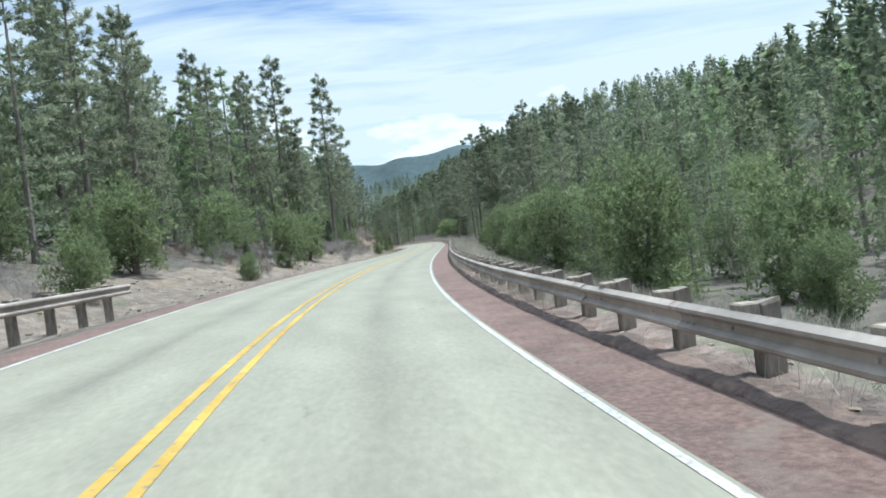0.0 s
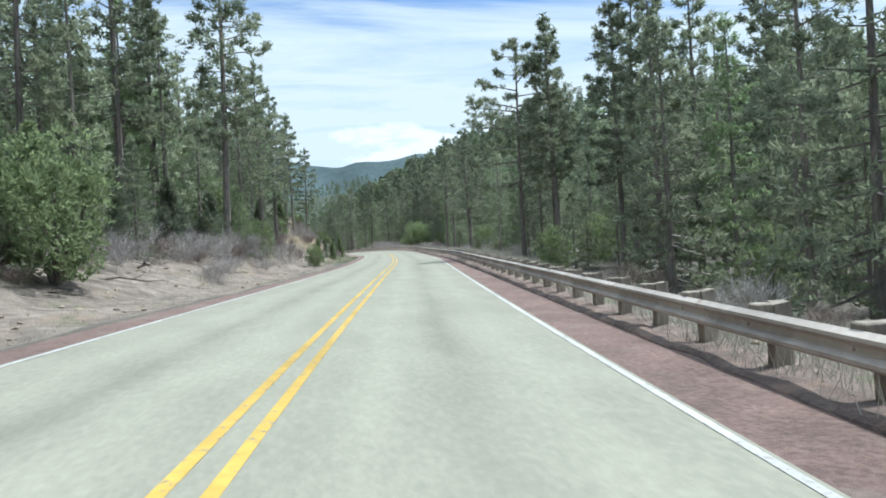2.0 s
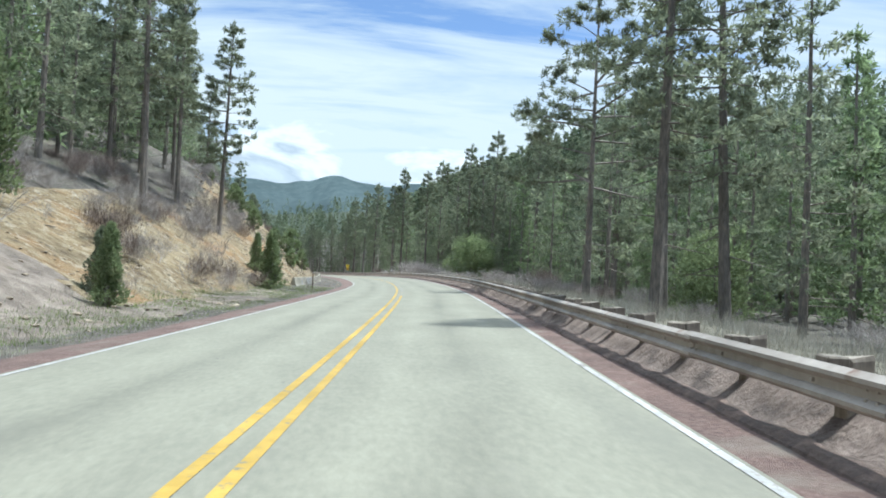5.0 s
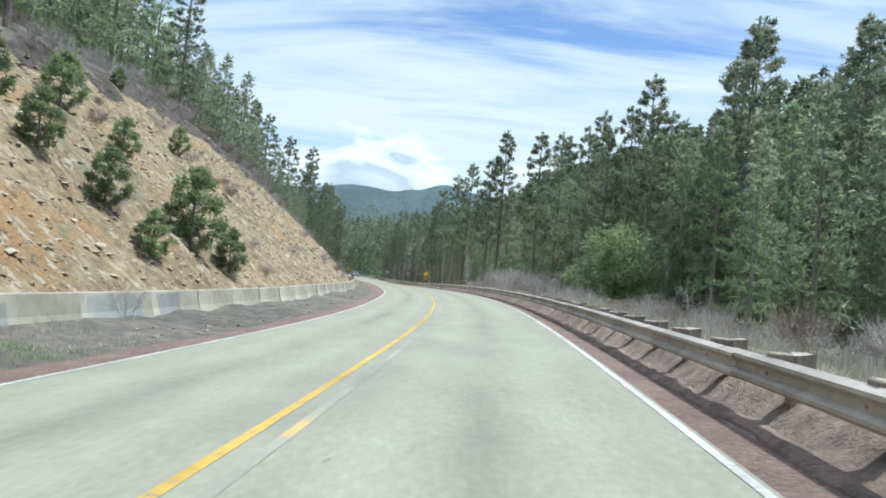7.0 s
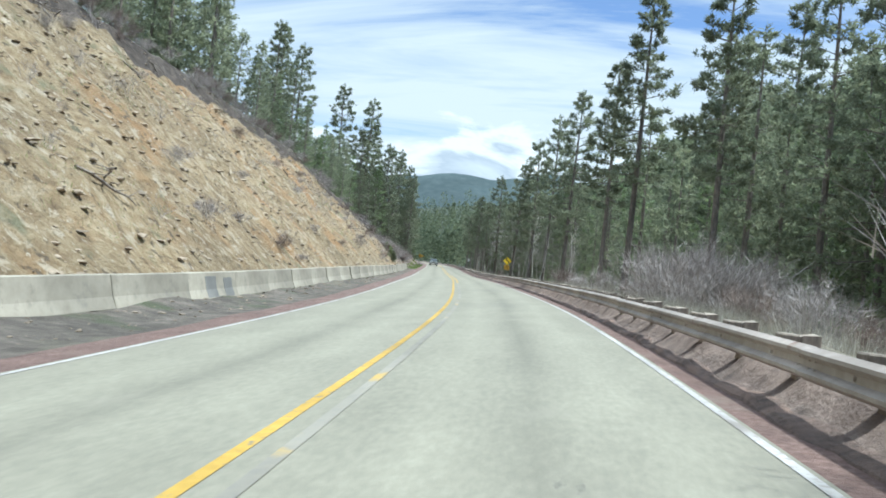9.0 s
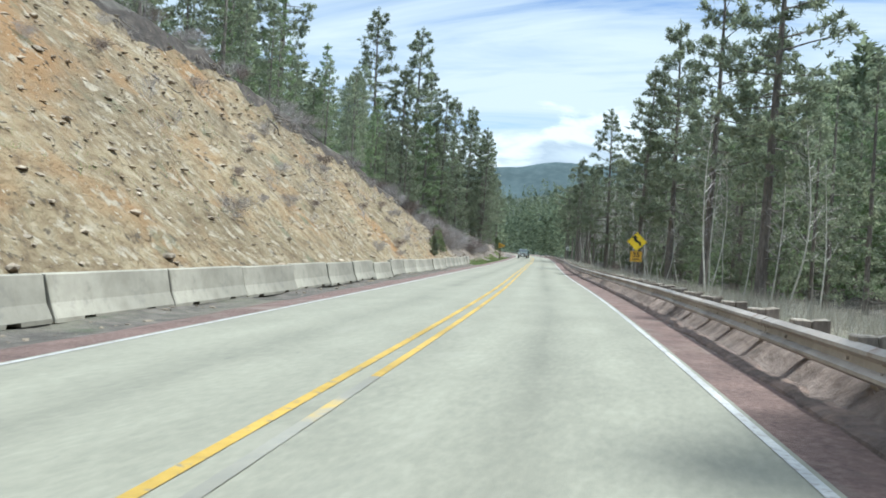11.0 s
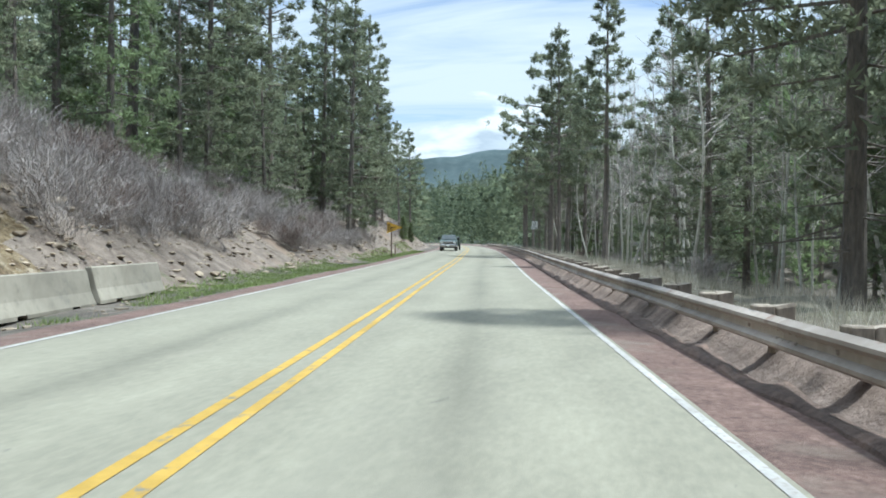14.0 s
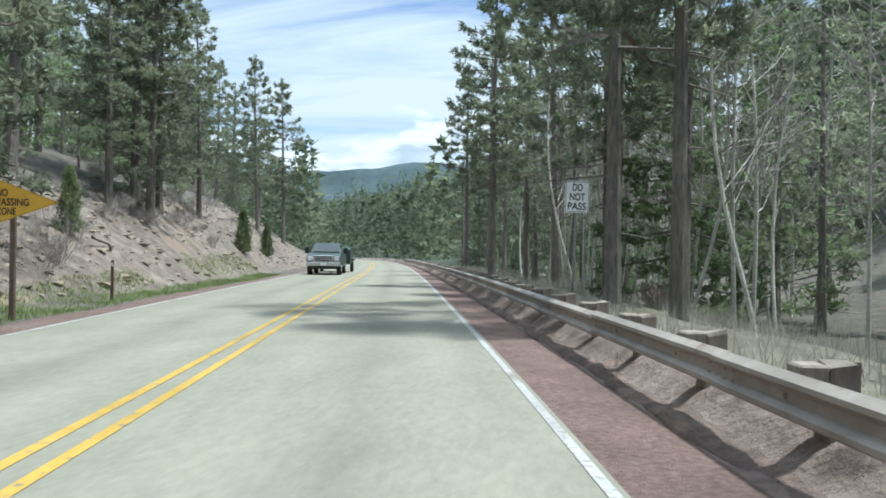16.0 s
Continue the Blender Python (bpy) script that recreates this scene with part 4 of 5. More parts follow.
def tube(verts, faces, pts, radii, sides=5):
    """A tapered branch through pts."""
    b0 = len(verts)
    for k, (p, r) in enumerate(zip(pts, radii)):
        p = np.asarray(p, float)
        d = np.asarray(pts[min(k + 1, len(pts) - 1)], float) - np.asarray(pts[max(k - 1, 0)], float)
        d /= np.linalg.norm(d) + 1e-9
        u = np.cross(d, (0.31, 0.9, 0.2) if abs(d[2]) > 0.8 else (0, 0, 1))
        u /= np.linalg.norm(u) + 1e-9
        w = np.cross(d, u)
        for i in range(sides):
            a = 2 * math.pi * i / sides
            verts.append(p + r * (math.cos(a) * u + math.sin(a) * w))
    for k in range(len(pts) - 1):
        for i in range(sides):
            j = (i + 1) % sides
            faces.append((b0 + k * sides + i, b0 + k * sides + j, b0 + (k + 1) * sides + j, b0 + (k + 1) * sides + i))
    faces.append(tuple(b0 + (len(pts) - 1) * sides + i for i in range(sides)))


def pine(seed, H, base, R, limbs, leaf, kind="pine", mat=None, blades=7, per=15, lean=0.0, slim=0.15, every=1):
    """A conifer at unit place: trunk with whorled limbs, and a crown of needle tufts. base: where the crown begins, of H. kind: pine, open or fir."""
    rng = np.random.default_rng(seed)
    tv, tf = [], []
    r0 = 0.0088 * H + 0.045
    bend = rng.normal(0, 0.012 * H, 2)

    def stem(s):
        return np.array([bend[0] * s * s + lean * H * s, bend[1] * math.sin(s * 2.5) * 0.6, H * s])
    ss = [0, 0.02, 0.15, 0.35, 0.6, 0.82, 1.0]
    tube(tv, tf, [stem(s) - (0, 0, 0.4 if s == 0 else 0) for s in ss], [r0 * (1.35 if s == 0 else 1.12 if s < 0.03 else 1) * (1 - s) ** 0.75 + 0.012 for s in ss], 7)
    cen, drs = [], []
    whorls = max(1, limbs // 4)
    bare_side = rng.uniform(0, 6.283)
    for k in range(limbs):
        s = base + (0.985 - base) * min(1.0, (k // 4 + rng.uniform(0, 0.75)) / whorls)
        q = (s - base) / (1 - base)
        a = k * 1.75 + (k // 4) * 0.6 + rng.uniform(-0.5, 0.5)
        if kind == "open":
            L = R * (0.62 + 0.50 * math.sin(math.pi * min(1, q * 0.75 + 0.15)) ** 0.8) * (1 - q ** 2.2 * 0.84) * rng.uniform(0.55, 1.2)
            rise = rng.uniform(-0.25, 0.15) + 0.45 * q
        elif kind == "pine":
            L = R * ((1 - q) ** 0.62 * (0.62 + 0.38 * min(1, q * 5))) * rng.uniform(0.6, 1.18) * (1 - 0.25 * max(0, math.cos(a - bare_side))) + 0.05 * R
            rise = rng.uniform(-0.40, -0.05) + 0.85 * q
        else:
            L = R * (1.04 - q) ** 0.85 * rng.uniform(0.70, 1.12) + 0.12
            rise = -0.30 + 0.60 * q + rng.uniform(-0.08, 0.08)
        o = stem(s)
        out = np.array([math.cos(a), math.sin(a), 0.0])
        pts = [o, o + out * L * 0.4 + (0, 0, L * rise * 0.40), o + out * L * 0.75 + (0, 0, L * rise * 0.66), o + out * L + (0, 0, L * (rise * 0.8 + 0.12))]
        rr = 0.010 + 0.016 * L
        if k % every == 0:
            tube(tv, tf, pts, [rr, rr * 0.75, rr * 0.45, 0.008], 3)
        m = max(4, int(per * (0.3 + 0.7 * L / R)))
        lo = {"pine": 0.22, "open": 0.38, "fir": 0.10}[kind]
        x = lo + (1 - lo) * np.sqrt(rng.uniform(0, 1, m))
        i = np.minimum(2, (x * 3).astype(int))
        f = (x * 3 - i)[:, None]
        P = np.array(pts)
        p = P[i] * (1 - f) + P[i + 1] * f
        sd = np.array([[-out[1], out[0], 0.0]]) * rng.normal(0, 0.24 * L * (1.15 - np.abs(x - 0.55)))[:, None]
        p = p + sd
        p[:, 2] += rng.normal(0.02, 0.06 * L ** 0.5, m) - 0.12 * np.linalg.norm(sd, axis=1)
        cen.append(p)
        drs.append(out * 0.5 + sd / (np.linalg.norm(sd, axis=1, keepdims=True) + 1e-6) * 0.35 + np.array([0, 0, 0.30]))
    tip = np.array([stem(x) for x in np.linspace(0.90, 1.0, 7)])
    cen.append(tip), drs.append(np.tile([[0, 0, 1.0]], (7, 1)))
    # bare snags low on the stem
    for k in range(int(limbs * 0.14) if kind != "fir" else 3):
        s = base * rng.uniform(0.35, 1.0)
        a, L = rng.uniform(0, 6.28), R * rng.uniform(0.25, 0.7)
        o, out = stem(s), np.array([math.cos(a), math.sin(a), rng.uniform(-0.35, 0.1)])
        tube(tv, tf, [o, o + out * L * 0.6, o + out * L], [0.035, 0.02, 0.006], 3)
    cen, drs = np.repeat(np.concatenate(cen), blades, 0), np.repeat(np.concatenate(drs), blades, 0)
    cen = cen + rng.normal(0, leaf * 0.30, cen.shape)
    v = tris(cen, drs, leaf, leaf * slim, rng, 0.75)
    return mesh_of("trunk", tv, M["bark"], tf), mesh_of("crown", v, mat or M["needle"])


def bush(seed, H, R, n, leaf, mat, shape="round"):
    """A juniper: short stems and a dense crown of scale-leaf sprays with an uneven outline."""
    rng = np.random.default_rng(seed)
    tv, tf = [], []
    cen, drs = [], []
    lobes = []
    for k in range(18):
        z = (k + rng.uniform(0, 1)) / 18 * 0.80 + 0.06
        reach = R * math.sqrt(max(0.05, 1 - ((z - 0.30) / 0.72) ** 2)) * rng.uniform(0.25, 0.80)
        t = k * 2.399 + rng.uniform(-0.4, 0.4)
        lobes.append((np.array([reach * math.cos(t), reach * math.sin(t), H * z]), R * rng.uniform(0.28, 0.46)))
    for c, r in lobes[::3]:
        tube(tv, tf, [(0, 0, -0.2), c * 0.5 + (0, 0, 0.1), c], [0.07 * H / 3, 0.045 * H / 3, 0.015], 4)
    while len(cen) < n:
        if shape == "round":
            c, r = lobes[rng.integers(0, 18)]
            d = rng.normal(0, 1, 3)
            d /= np.linalg.norm(d)
            p = c + d * r * rng.uniform(0.55, 1.08) * np.array([1, 1, 0.9])
            if p[2] < 0.03:
                continue
        else:
            z = rng.uniform(0.03, 1.0)
            rad = R * (1 - z) ** 0.62 * min(1, z * 5 + 0.45) * (0.80 + 0.35 * noise.noise(Vector((z * 5, seed, 0))))
            a = rng.uniform(0, 6.283)
            rad *= 0.85 + 0.25 * math.sin(3 * a + z * 9 + seed)
            k = rng.uniform(0.5, 1.08)
            d = np.array([math.cos(a), math.sin(a), 0.25])
            p = np.array([rad * k * math.cos(a), rad * k * math.sin(a), z * H])
        cen.append(p)
        drs.append(d + np.array([0, 0, 0.7]))
    cen, drs = np.repeat(np.array(cen), 4, 0), np.repeat(np.array(drs), 4, 0)
    cen = cen + rng.normal(0, leaf * 0.25, cen.shape)
    return mesh_of("stem_base", tv, M["bark"], tf), mesh_of("crown", tris(cen, drs, leaf, leaf * 0.24, rng, 0.7), mat)


def bare_shrub(seed, H, R, stems, mat):
    """A leafless thicket of forking twigs."""
    rng = np.random.default_rng(seed)
    tv, tf = [], []

    def grow(p, d, L, r, depth):
        q = p + d * L * 0.5 + rng.normal(0, L * 0.05, 3)
        e = q + (d + rng.normal(0, 0.12, 3)) * L * 0.5
        if depth:
            tube(tv, tf, [p, q, e], [r, r * 0.8, r * 0.55], 3)
        else:
            tube(tv, tf, [p, e], [r * 1.1, r * 0.4], 3)
        if depth:
            for f in rng.uniform(0.25, 1.0, 4 if depth > 1 else 7):
                nd = d + rng.normal(0, 0.42, 3) + np.array([0, 0, 0.12])
                nd /= np.linalg.norm(nd)
                grow(p + (e - p) * f, nd, L * rng.uniform(0.42, 0.68), r * 0.55, depth - 1)
    for _ in range(stems):
        a, t = rng.uniform(0, 6.283), rng.uniform(0.1, 0.75)
        d = np.array([math.cos(a) * t, math.sin(a) * t, 1.0])
        d /= np.linalg.norm(d)
        grow(np.array([math.cos(a) * R * 0.25 * rng.uniform(0, 1), math.sin(a) * R * 0.25 * rng.uniform(0, 1), -0.1]), d, H * rng.uniform(0.45, 0.75), 0.005 + 0.002 * H, 2)
    return mesh_of("branchwork", tv, mat, tf)


def brush(seed, H, R, n, mat):
    """A low dome of fine upswept twigs, several stems leaning out from one root."""
    g = np.random.default_rng(seed)
    stems = [np.array([math.cos(a) * q, math.sin(a) * q, 1.0]) for a, q in zip(g.uniform(0, 6.283, 16), g.uniform(0.1, 1.0, 16))]
    pick = g.integers(0, 16, n)
    s = np.sqrt(g.uniform(0.02, 1, (n, 1)))
    base = np.array(stems)[pick] * np.array([R, R, H * 0.8]) * s * g.uniform(0.8, 1.1, (n, 1))
    base[:, 2] *= 1 - 0.35 * np.hypot(base[:, 0], base[:, 1]) / R * s[:, 0]
    base += g.normal(0, 0.09 * R, base.shape)
    base[:, 2] = np.maximum(base[:, 2], 0.0) - 0.03
    out = np.array(stems)[pick] * np.array([0.7, 0.7, 1.0])
    return mesh_of("branchwork", tris(base, out, H * 0.24, 0.0055, g, 0.55), mat)


def aspen(seed, H):
    """A leafless white-barked stem with fine upswept limbs."""
    rng = np.random.default_rng(seed)
    tv, tf, wv, wf = [], [], [], []
    b = rng.normal(0, 0.035 * H, 4)

    def stem(s):
        return np.array([b[0] * s + b[1] * math.sin(3 * s), b[2] * s + b[3] * math.sin(4 * s), H * s])
    ss = np.linspace(0, 1, 11)
    tube(tv, tf, [stem(s) - (0, 0, 0.3 if s == 0 else 0) for s in ss], [(0.0050 * H) * (1 - s) ** 0.8 + 0.010 for s in ss], 7)
    for k in range(34):
        s = 0.28 + 0.7 * (k + rng.uniform(0, 1)) / 34
        a, L = rng.uniform(0, 6.283), H * 0.17 * (1.15 - s) * rng.uniform(0.6, 1.3) + 0.3
        o, d = stem(s), np.array([math.cos(a), math.sin(a), rng.uniform(0.15, 0.9)])
        e = o + d * L * 0.55
        tip = e + (d + np.array([0, 0, 0.4])) * L * 0.5
        tube(wv, wf, [o, e, tip], [0.022, 0.014, 0.005], 3)
        for _ in range(4):
            f = rng.uniform(0.3, 1)
            p = o + (tip - o) * f
            nd = d * 0.6 + rng.normal(0, 0.5, 3) + (0, 0, 0.25)
            tube(wv, wf, [p, p + nd * L * 0.22, p + nd * L * 0.42], [0.009, 0.007, 0.003], 3)
    return mesh_of("trunk", tv, M["aspen"], tf), mesh_of("branchwork", wv, M["twig"], wf)


def thing(name, meshes, names, label, category, group=""):
    root = new(name)
    for me, nm in zip(meshes, names):
        ob = new(nm, me)
        ob.parent = root
    tagged(root, label, category, group)
    return root


# Models stand at the world's origin below ground only until they are copied; each is then put to its first place.
class Kind:
    def __init__(self, meshes, height, name, parts, label, category, group):
        self.meshes, self.height, self.name, self.parts, self.label, self.category, self.group = meshes, height, name, parts, label, category, group
        self.first = None

    def put(self, x, y, height, rng, turn=None, lean=0.0, label=None, sink=0.0, flat=1.0):
        p = stand(x, y)
        k = height / self.height
        m = Matrix.Translation((p.x, p.y, p.z - sink)) @ pose(0, 0, 0, rng.uniform(-1, 1) * 1.5, rng.uniform(-1, 1) * 1.5 + lean, turn if turn is not None else rng.uniform(0, 360))
        if self.first is None:
            self.first = thing(self.name, self.meshes, self.parts, self.label, self.category, self.group)
            ob = self.first
            ob.matrix_basis = m
        else:
            s = self.first.scale.copy()
            self.first.scale = (1, 1, 1)
            ob = copy_thing(self.first, m)
            self.first.scale = s
        ob.scale = (k * flat, k * flat, k)
        if label:
            ob["label"] = label
        return ob


TP = ("trunk", "crown")
PINES = [Kind(pine(20 + i, 20, b, r, n, 0.29, blades=14, per=pr, slim=0.175), 20, "pine_tree", TP, lab, "tree", "pine forest")
         for i, (b, r, n, pr, lab) in enumerate([(0.28, 3.3, 64, 17, "tall ponderosa pine with a dark trunk and ragged green crown"), (0.34, 3.0, 60, 16, "tall ponderosa pine with a dark trunk and ragged green crown"),
                                                (0.18, 3.7, 72, 16, "broad ponderosa pine with low limbs and dense needles"), (0.40, 2.6, 52, 17, "slender ponderosa pine with a high sparse crown"),
                                                (0.10, 3.3, 76, 15, "full ponderosa pine with needles nearly to the ground")])]
YOUNG = [Kind(pine(40 + i, 12, 0.05, r, n, 0.23, "fir", M[mt], 14, 13, slim=0.17), 12, "fir_tree", TP, "dark green fir with a pointed dense crown", "tree", "firs") for i, (r, n, mt) in enumerate([(2.3, 68, "needle_dark"), (2.0, 64, "needle"), (2.6, 68, "needle"), (2.4, 64, "needle_warm")])]
DEEP = []
RANKS = [[pine(50 + i, 20, b, r, n, lf, kd, M[mt], bl, pr, slim=0.19, every=ev) for i, (b, r, n, mt, kd) in enumerate([(0.14, 3.6, 64, "needle", "pine"), (0.08, 3.4, 64, "needle", "pine"), (0.05, 3.3, 64, "needle_warm", "fir"), (0.12, 3.6, 60, "needle_dark", "pine")])]
         for lf, bl, pr, ev in ((0.38, 9, 11, 3), (0.70, 4, 9, 8))]
OPEN = Kind(pine(61, 18, 0.34, 4.4, 34, 0.27, "open", blades=20, per=30), 18, "pine_tree", TP, "open-crowned ponderosa pine with long bare-based limbs", "tree", "pine forest")
JUNI = [Kind(bush(70, 4, 1.9, 2000, 0.15, M["juniper"]), 4, "juniper", ("stem_base", "crown"), "rounded yellow-green juniper bush", "bush", "junipers"),
        Kind(bush(71, 4, 1.15, 1700, 0.15, M["juniper"], "cone"), 4, "juniper", ("stem_base", "crown"), "upright cone-shaped green juniper", "bush", "junipers"),
        Kind(bush(72, 4, 1.35, 1700, 0.15, M["needle_dark"], "cone"), 4, "juniper", ("stem_base", "crown"), "upright dark green juniper", "bush", "junipers"),
        Kind(bush(73, 8, 3.0, 3600, 0.21, M["juniper"]), 8, "juniper", ("stem_base", "crown"), "tall spreading yellow-green juniper", "tree", "junipers")]
SAPL = Kind(pine(75, 3, 0.05, 1.15, 40, 0.24, "open", M["juniper"], 12, 11), 3, "pine_sapling", TP, "young bushy pine growing on the slope", "sapling", "saplings")
SHRUB = [Kind([bare_shrub(80 + i, 2.2, 1.2, 9, M["twig"])], 2.2, "bare_shrub", ("branchwork",), "leafless grey shrub of fine twigs", "shrub", "bare shrubs") for i in range(3)]
BRUSH = [Kind([brush(110 + i, 1.6, 1.25, 1100, M[mt])], 1.6, "brush_clump", ("branchwork",), lab, "shrub", "leafless brush") for i, (mt, lab) in enumerate([("twig", "dense grey leafless oak brush"), ("twig", "dense grey leafless oak brush"), ("brown_twig", "brown leafless brush with dry leaves")])]
ASPEN = [Kind(aspen(90 + i, 13), 13, "aspen", ("trunk", "branchwork"), "leafless white-barked aspen stem", "tree", "aspen grove") for i in range(3)]

rng = random.Random(2)
TAKEN = []


def free(x, y, d):
    return all((x - a) ** 2 + (y - b) ** 2 > d * d for a, b in TAKEN)


def plant(kind, x, y, height, **kw):
    TAKEN.append((x, y))
    return kind.put(x, y, height, rng, **kw)


def to_top(kind, x, y, top, **kw):
    plant(kind, x, y, max(4.0, top - stand(x, y).z), **kw)


# the trees that make the skyline, each at its place with the height of its tip
for x, y, top, k in [(-26.7, 67.4, 20.6, 0), (-23.7, 77.5, 23.5, 1), (-19.8, 93.1, 24.6, 0), (-16.6, 101.5, 28.3, 0), (-10.8, 108.0, 26.5, 1), (-15.4, 107.6, 20.0, 3), (-9.1, 124.0, 18.9, 1),
                     (-7.3, 174.0, 22.6, 3), (-8.6, 142.0, 19.3, 0), (-29.0, 119.3, 23.4, 2), (21.4, 88.9, 16.3, 0), (16.4, 95.7, 17.6, 1), (16.5, 87.5, 15.2, 4),
                     (47.4, 100.9, 22.4, 2), (27.9, 195.0, 14.9, 1), (28.5, 201.0, 14.4, 4), (31.2, 241.4, 24.3, 2), (44.6, 249.0, 28.1, 0), (33.4, 248.6, 26.9, 4), (30.2, 273.1, 28.0, 3),
                     (30.3, 308.0, 31.0, 1), (23.8, 305.8, 26.6, 0), (17.5, 272.2, 19.5, 3), (13.2, 280.0, 20.8, 3), (12.0, 292.6, 19.0, 3), (-19.0, 250.0, 29.4, 4), (-30.4, 293.7, 28.5, 4),
                     (-39.5, 342.1, 35.4, 3), (-37.0, 335.1, 33.7, 1), (-38.3, 375.0, 33.4, 0), (-34.3, 379.3, 32.0, 3), (-36.7, 344.5, 33.0, 0), (-33.0, 371.8, 24.4, 2), (1.0, 338.2, 16.0, 2), (7.7, 372.3, 20.2, 0),
                     (-25.9, 348.7, 14.2, 2), (-28.1, 398.4, 18.8, 4), (-35.2, 412.2, 26.2, 1), (-37.1, 396.0, 29.5, 0), (-29.5, 403.4, 19.0, 4), (-34.7, 404.6, 16.3, 2), (-35.6, 393.5, 17.0, 4),
                     (13.0, 147.9, 14.5, 1), (3.7, 335.6, 18.8, 0), (6.0, 325.7, 20.5, 1), (8.6, 315.7, 21.5, 0), (23.1, 271.7, 20.7, 4), (24.6, 267.2, 19.9, 2), (26.9, 264.5, 21.8, 4), (27.7, 260.1, 21.3, 2),
                     (30.4, 261.3, 20.9, 4), (-29.9, 380.0, 22.8, 4), (-31.8, 392.0, 24.0, 2), (-32.8, 404.5, 24.0, 4), (-33.6, 419.1, 23.5, 2), (-32.3, 418.1, 18.7, 4), (-32.9, 415.6, 16.7, 2), (-33.7, 421.7, 17.2, 4), (-35.2, 429.7, 15.7, 2),
                     (37.2, 261.9, 27.5, 4), (39.5, 240.2, 24.5, 2), (39.8, 227.1, 23.4, 4), (24.6, 302.9, 25.0, 1), (-15.8, 414.3, 12.0, 1), (-19.5, 442.9, 14.2, 3), (-38.8, 449.5, 16.9, 0), (-40.1, 460.2, 17.2, 1), (-36.0, 428.7, 11.0, 2)]:
    to_top(PINES[k], x, y, top)
for x, y, top in [(-12.3, 401.7, 15.0), (10.2, 100.7, 14.5), (18.4, 171.9, 17.5), (3.4, 344.0, 15.0)]:
    to_top(OPEN, x, y, top)
# trunks close behind the rail
for x, y, h, k in [(13.3, 102.8, 17, 1), (11.7, 97.3, 17, 3), (16.0, 96.8, 18, 1), (19.4, 163.0, 18, 3), (17.0, 152.0, 17, 0), (-3.0, 355.0, 17, 2), (-7.7, 379.9, 13.8, 3),
                   (-11.4, 413.0, 16, 1), (-11.6, 409.0, 17, 1), (-11.4, 398.3, 17, 1), (-9.9, 406.2, 17, 3), (-14.6, 425.5, 15, 1), (-17.0, 431.0, 15, 3), (-13.2, 418.0, 16, 3), (-0.6, 365.0, 16, 2), (0.4, 360.0, 17, 4), (2.6, 368.0, 17, 2), (5.6, 361.5, 18, 4), (6.8, 353.0, 17, 2), (-3.6, 372.0, 14, 4), (4.6, 376.0, 17, 2),
                   (-5.4, 187.4, 16, 1), (-8.8, 188.4, 17, 3), (-10.1, 192.4, 16, 1), (-12.5, 184.0, 17, 0), (-13.5, 195.0, 16, 2), (9.4, 322.0, 16, 4), (8.4, 329.0, 15, 4)]:
    plant(PINES[k], x, y, h, flat=0.8 if (x, y) == (-11.4, 398.3) else 1.0)

# junipers and saplings
for x, y, h, k in [(-16.6, 85.4, 5.4, 1), (-18.2, 24.1, 2.9, 0), (-14.3, 42.2, 1.8, 0), (-15.0, 46.8, 2.4, 2), (-13.6, 61.1, 5.2, 3), (-22.2, 40.0, 4.2, 0), (-24.3, 31.0, 4.6, 0), (-8.7, 111.2, 3.2, 0), (-9.5, 127.6, 5.1, 2),
                   (-4.4, 118.2, 2.0, 0), (-3.9, 137.3, 2.6, 1), (-1.9, 151.3, 2.4, 1), (-2.8, 153.5, 2.2, 2), (-0.1, 175.9, 3.6, 1), (-1.0, 183.4, 3.4, 2), (-1.8, 181.6, 2.6, 1), (-1.9, 194.1, 2.2, 1),
                   (21.9, 243.3, 8.0, 3), (25.6, 251.6, 7.6, 3), (18.0, 107.0, 4.0, 0), (8.4, 88.6, 2.5, 0), (13.5, 76.5, 3.2, 0), (24.5, 52.0, 7.0, 3), (-12.6, 74.6, 4.9, 0), (-14.8, 76.0, 4.2, 1),
                   (17.5, 38.0, 4.0, 0), (20.6, 160.0, 4.2, 0), (23.5, 168.5, 4.0, 0), (-17.2, 340.1, 1.8, 2), (-30.5, 409.0, 2.4, 1), (-33.2, 432.0, 3.0, 1), (-34.5, 440.0, 2.6, 1)]:
    plant(JUNI[k], x, y, h, **({"flat": 1.35} if (x, y) == (21.9, 243.3) else {}))
for x, y, h in [(-2.2, 210.7, 3.4), (-1.0, 212.6, 1.9), (-1.5, 205.2, 1.7), (-3.3, 205.1, 2.0), (-6.7, 202.7, 2.4), (-5.1, 203.7, 2.0), (-8.1, 210.1, 2.4), (-6.3, 212.4, 1.8), (-13.8, 226.8, 1.4), (-8.4, 224.0, 1.6), (-19.0, 347.8, 1.3), (-20.4, 351.0, 1.5), (-21.9, 355.1, 1.6), (-18.8, 344.7, 1.2)]:
    plant(SAPL, x, y, h, flat=0.95)

# the pale grey thicket in the meadow
for x, y, h in [(13.4, 258.0, 3.3), (15.1, 259.4, 4.2), (14.3, 261.2, 3.7), (16.6, 260.6, 4.0), (17.6, 262.4, 3.2), (12.6, 230.4, 1.9), (13.6, 231.6, 1.7)]:
    plant(BRUSH[0], x, y, h, flat=0.95)
    plant(BRUSH[1], x + 0.5, y - 0.4, h * 0.86, flat=0.95)
    plant(SHRUB[0], x + 0.3, y + 0.2, h * 0.98, flat=0.9)


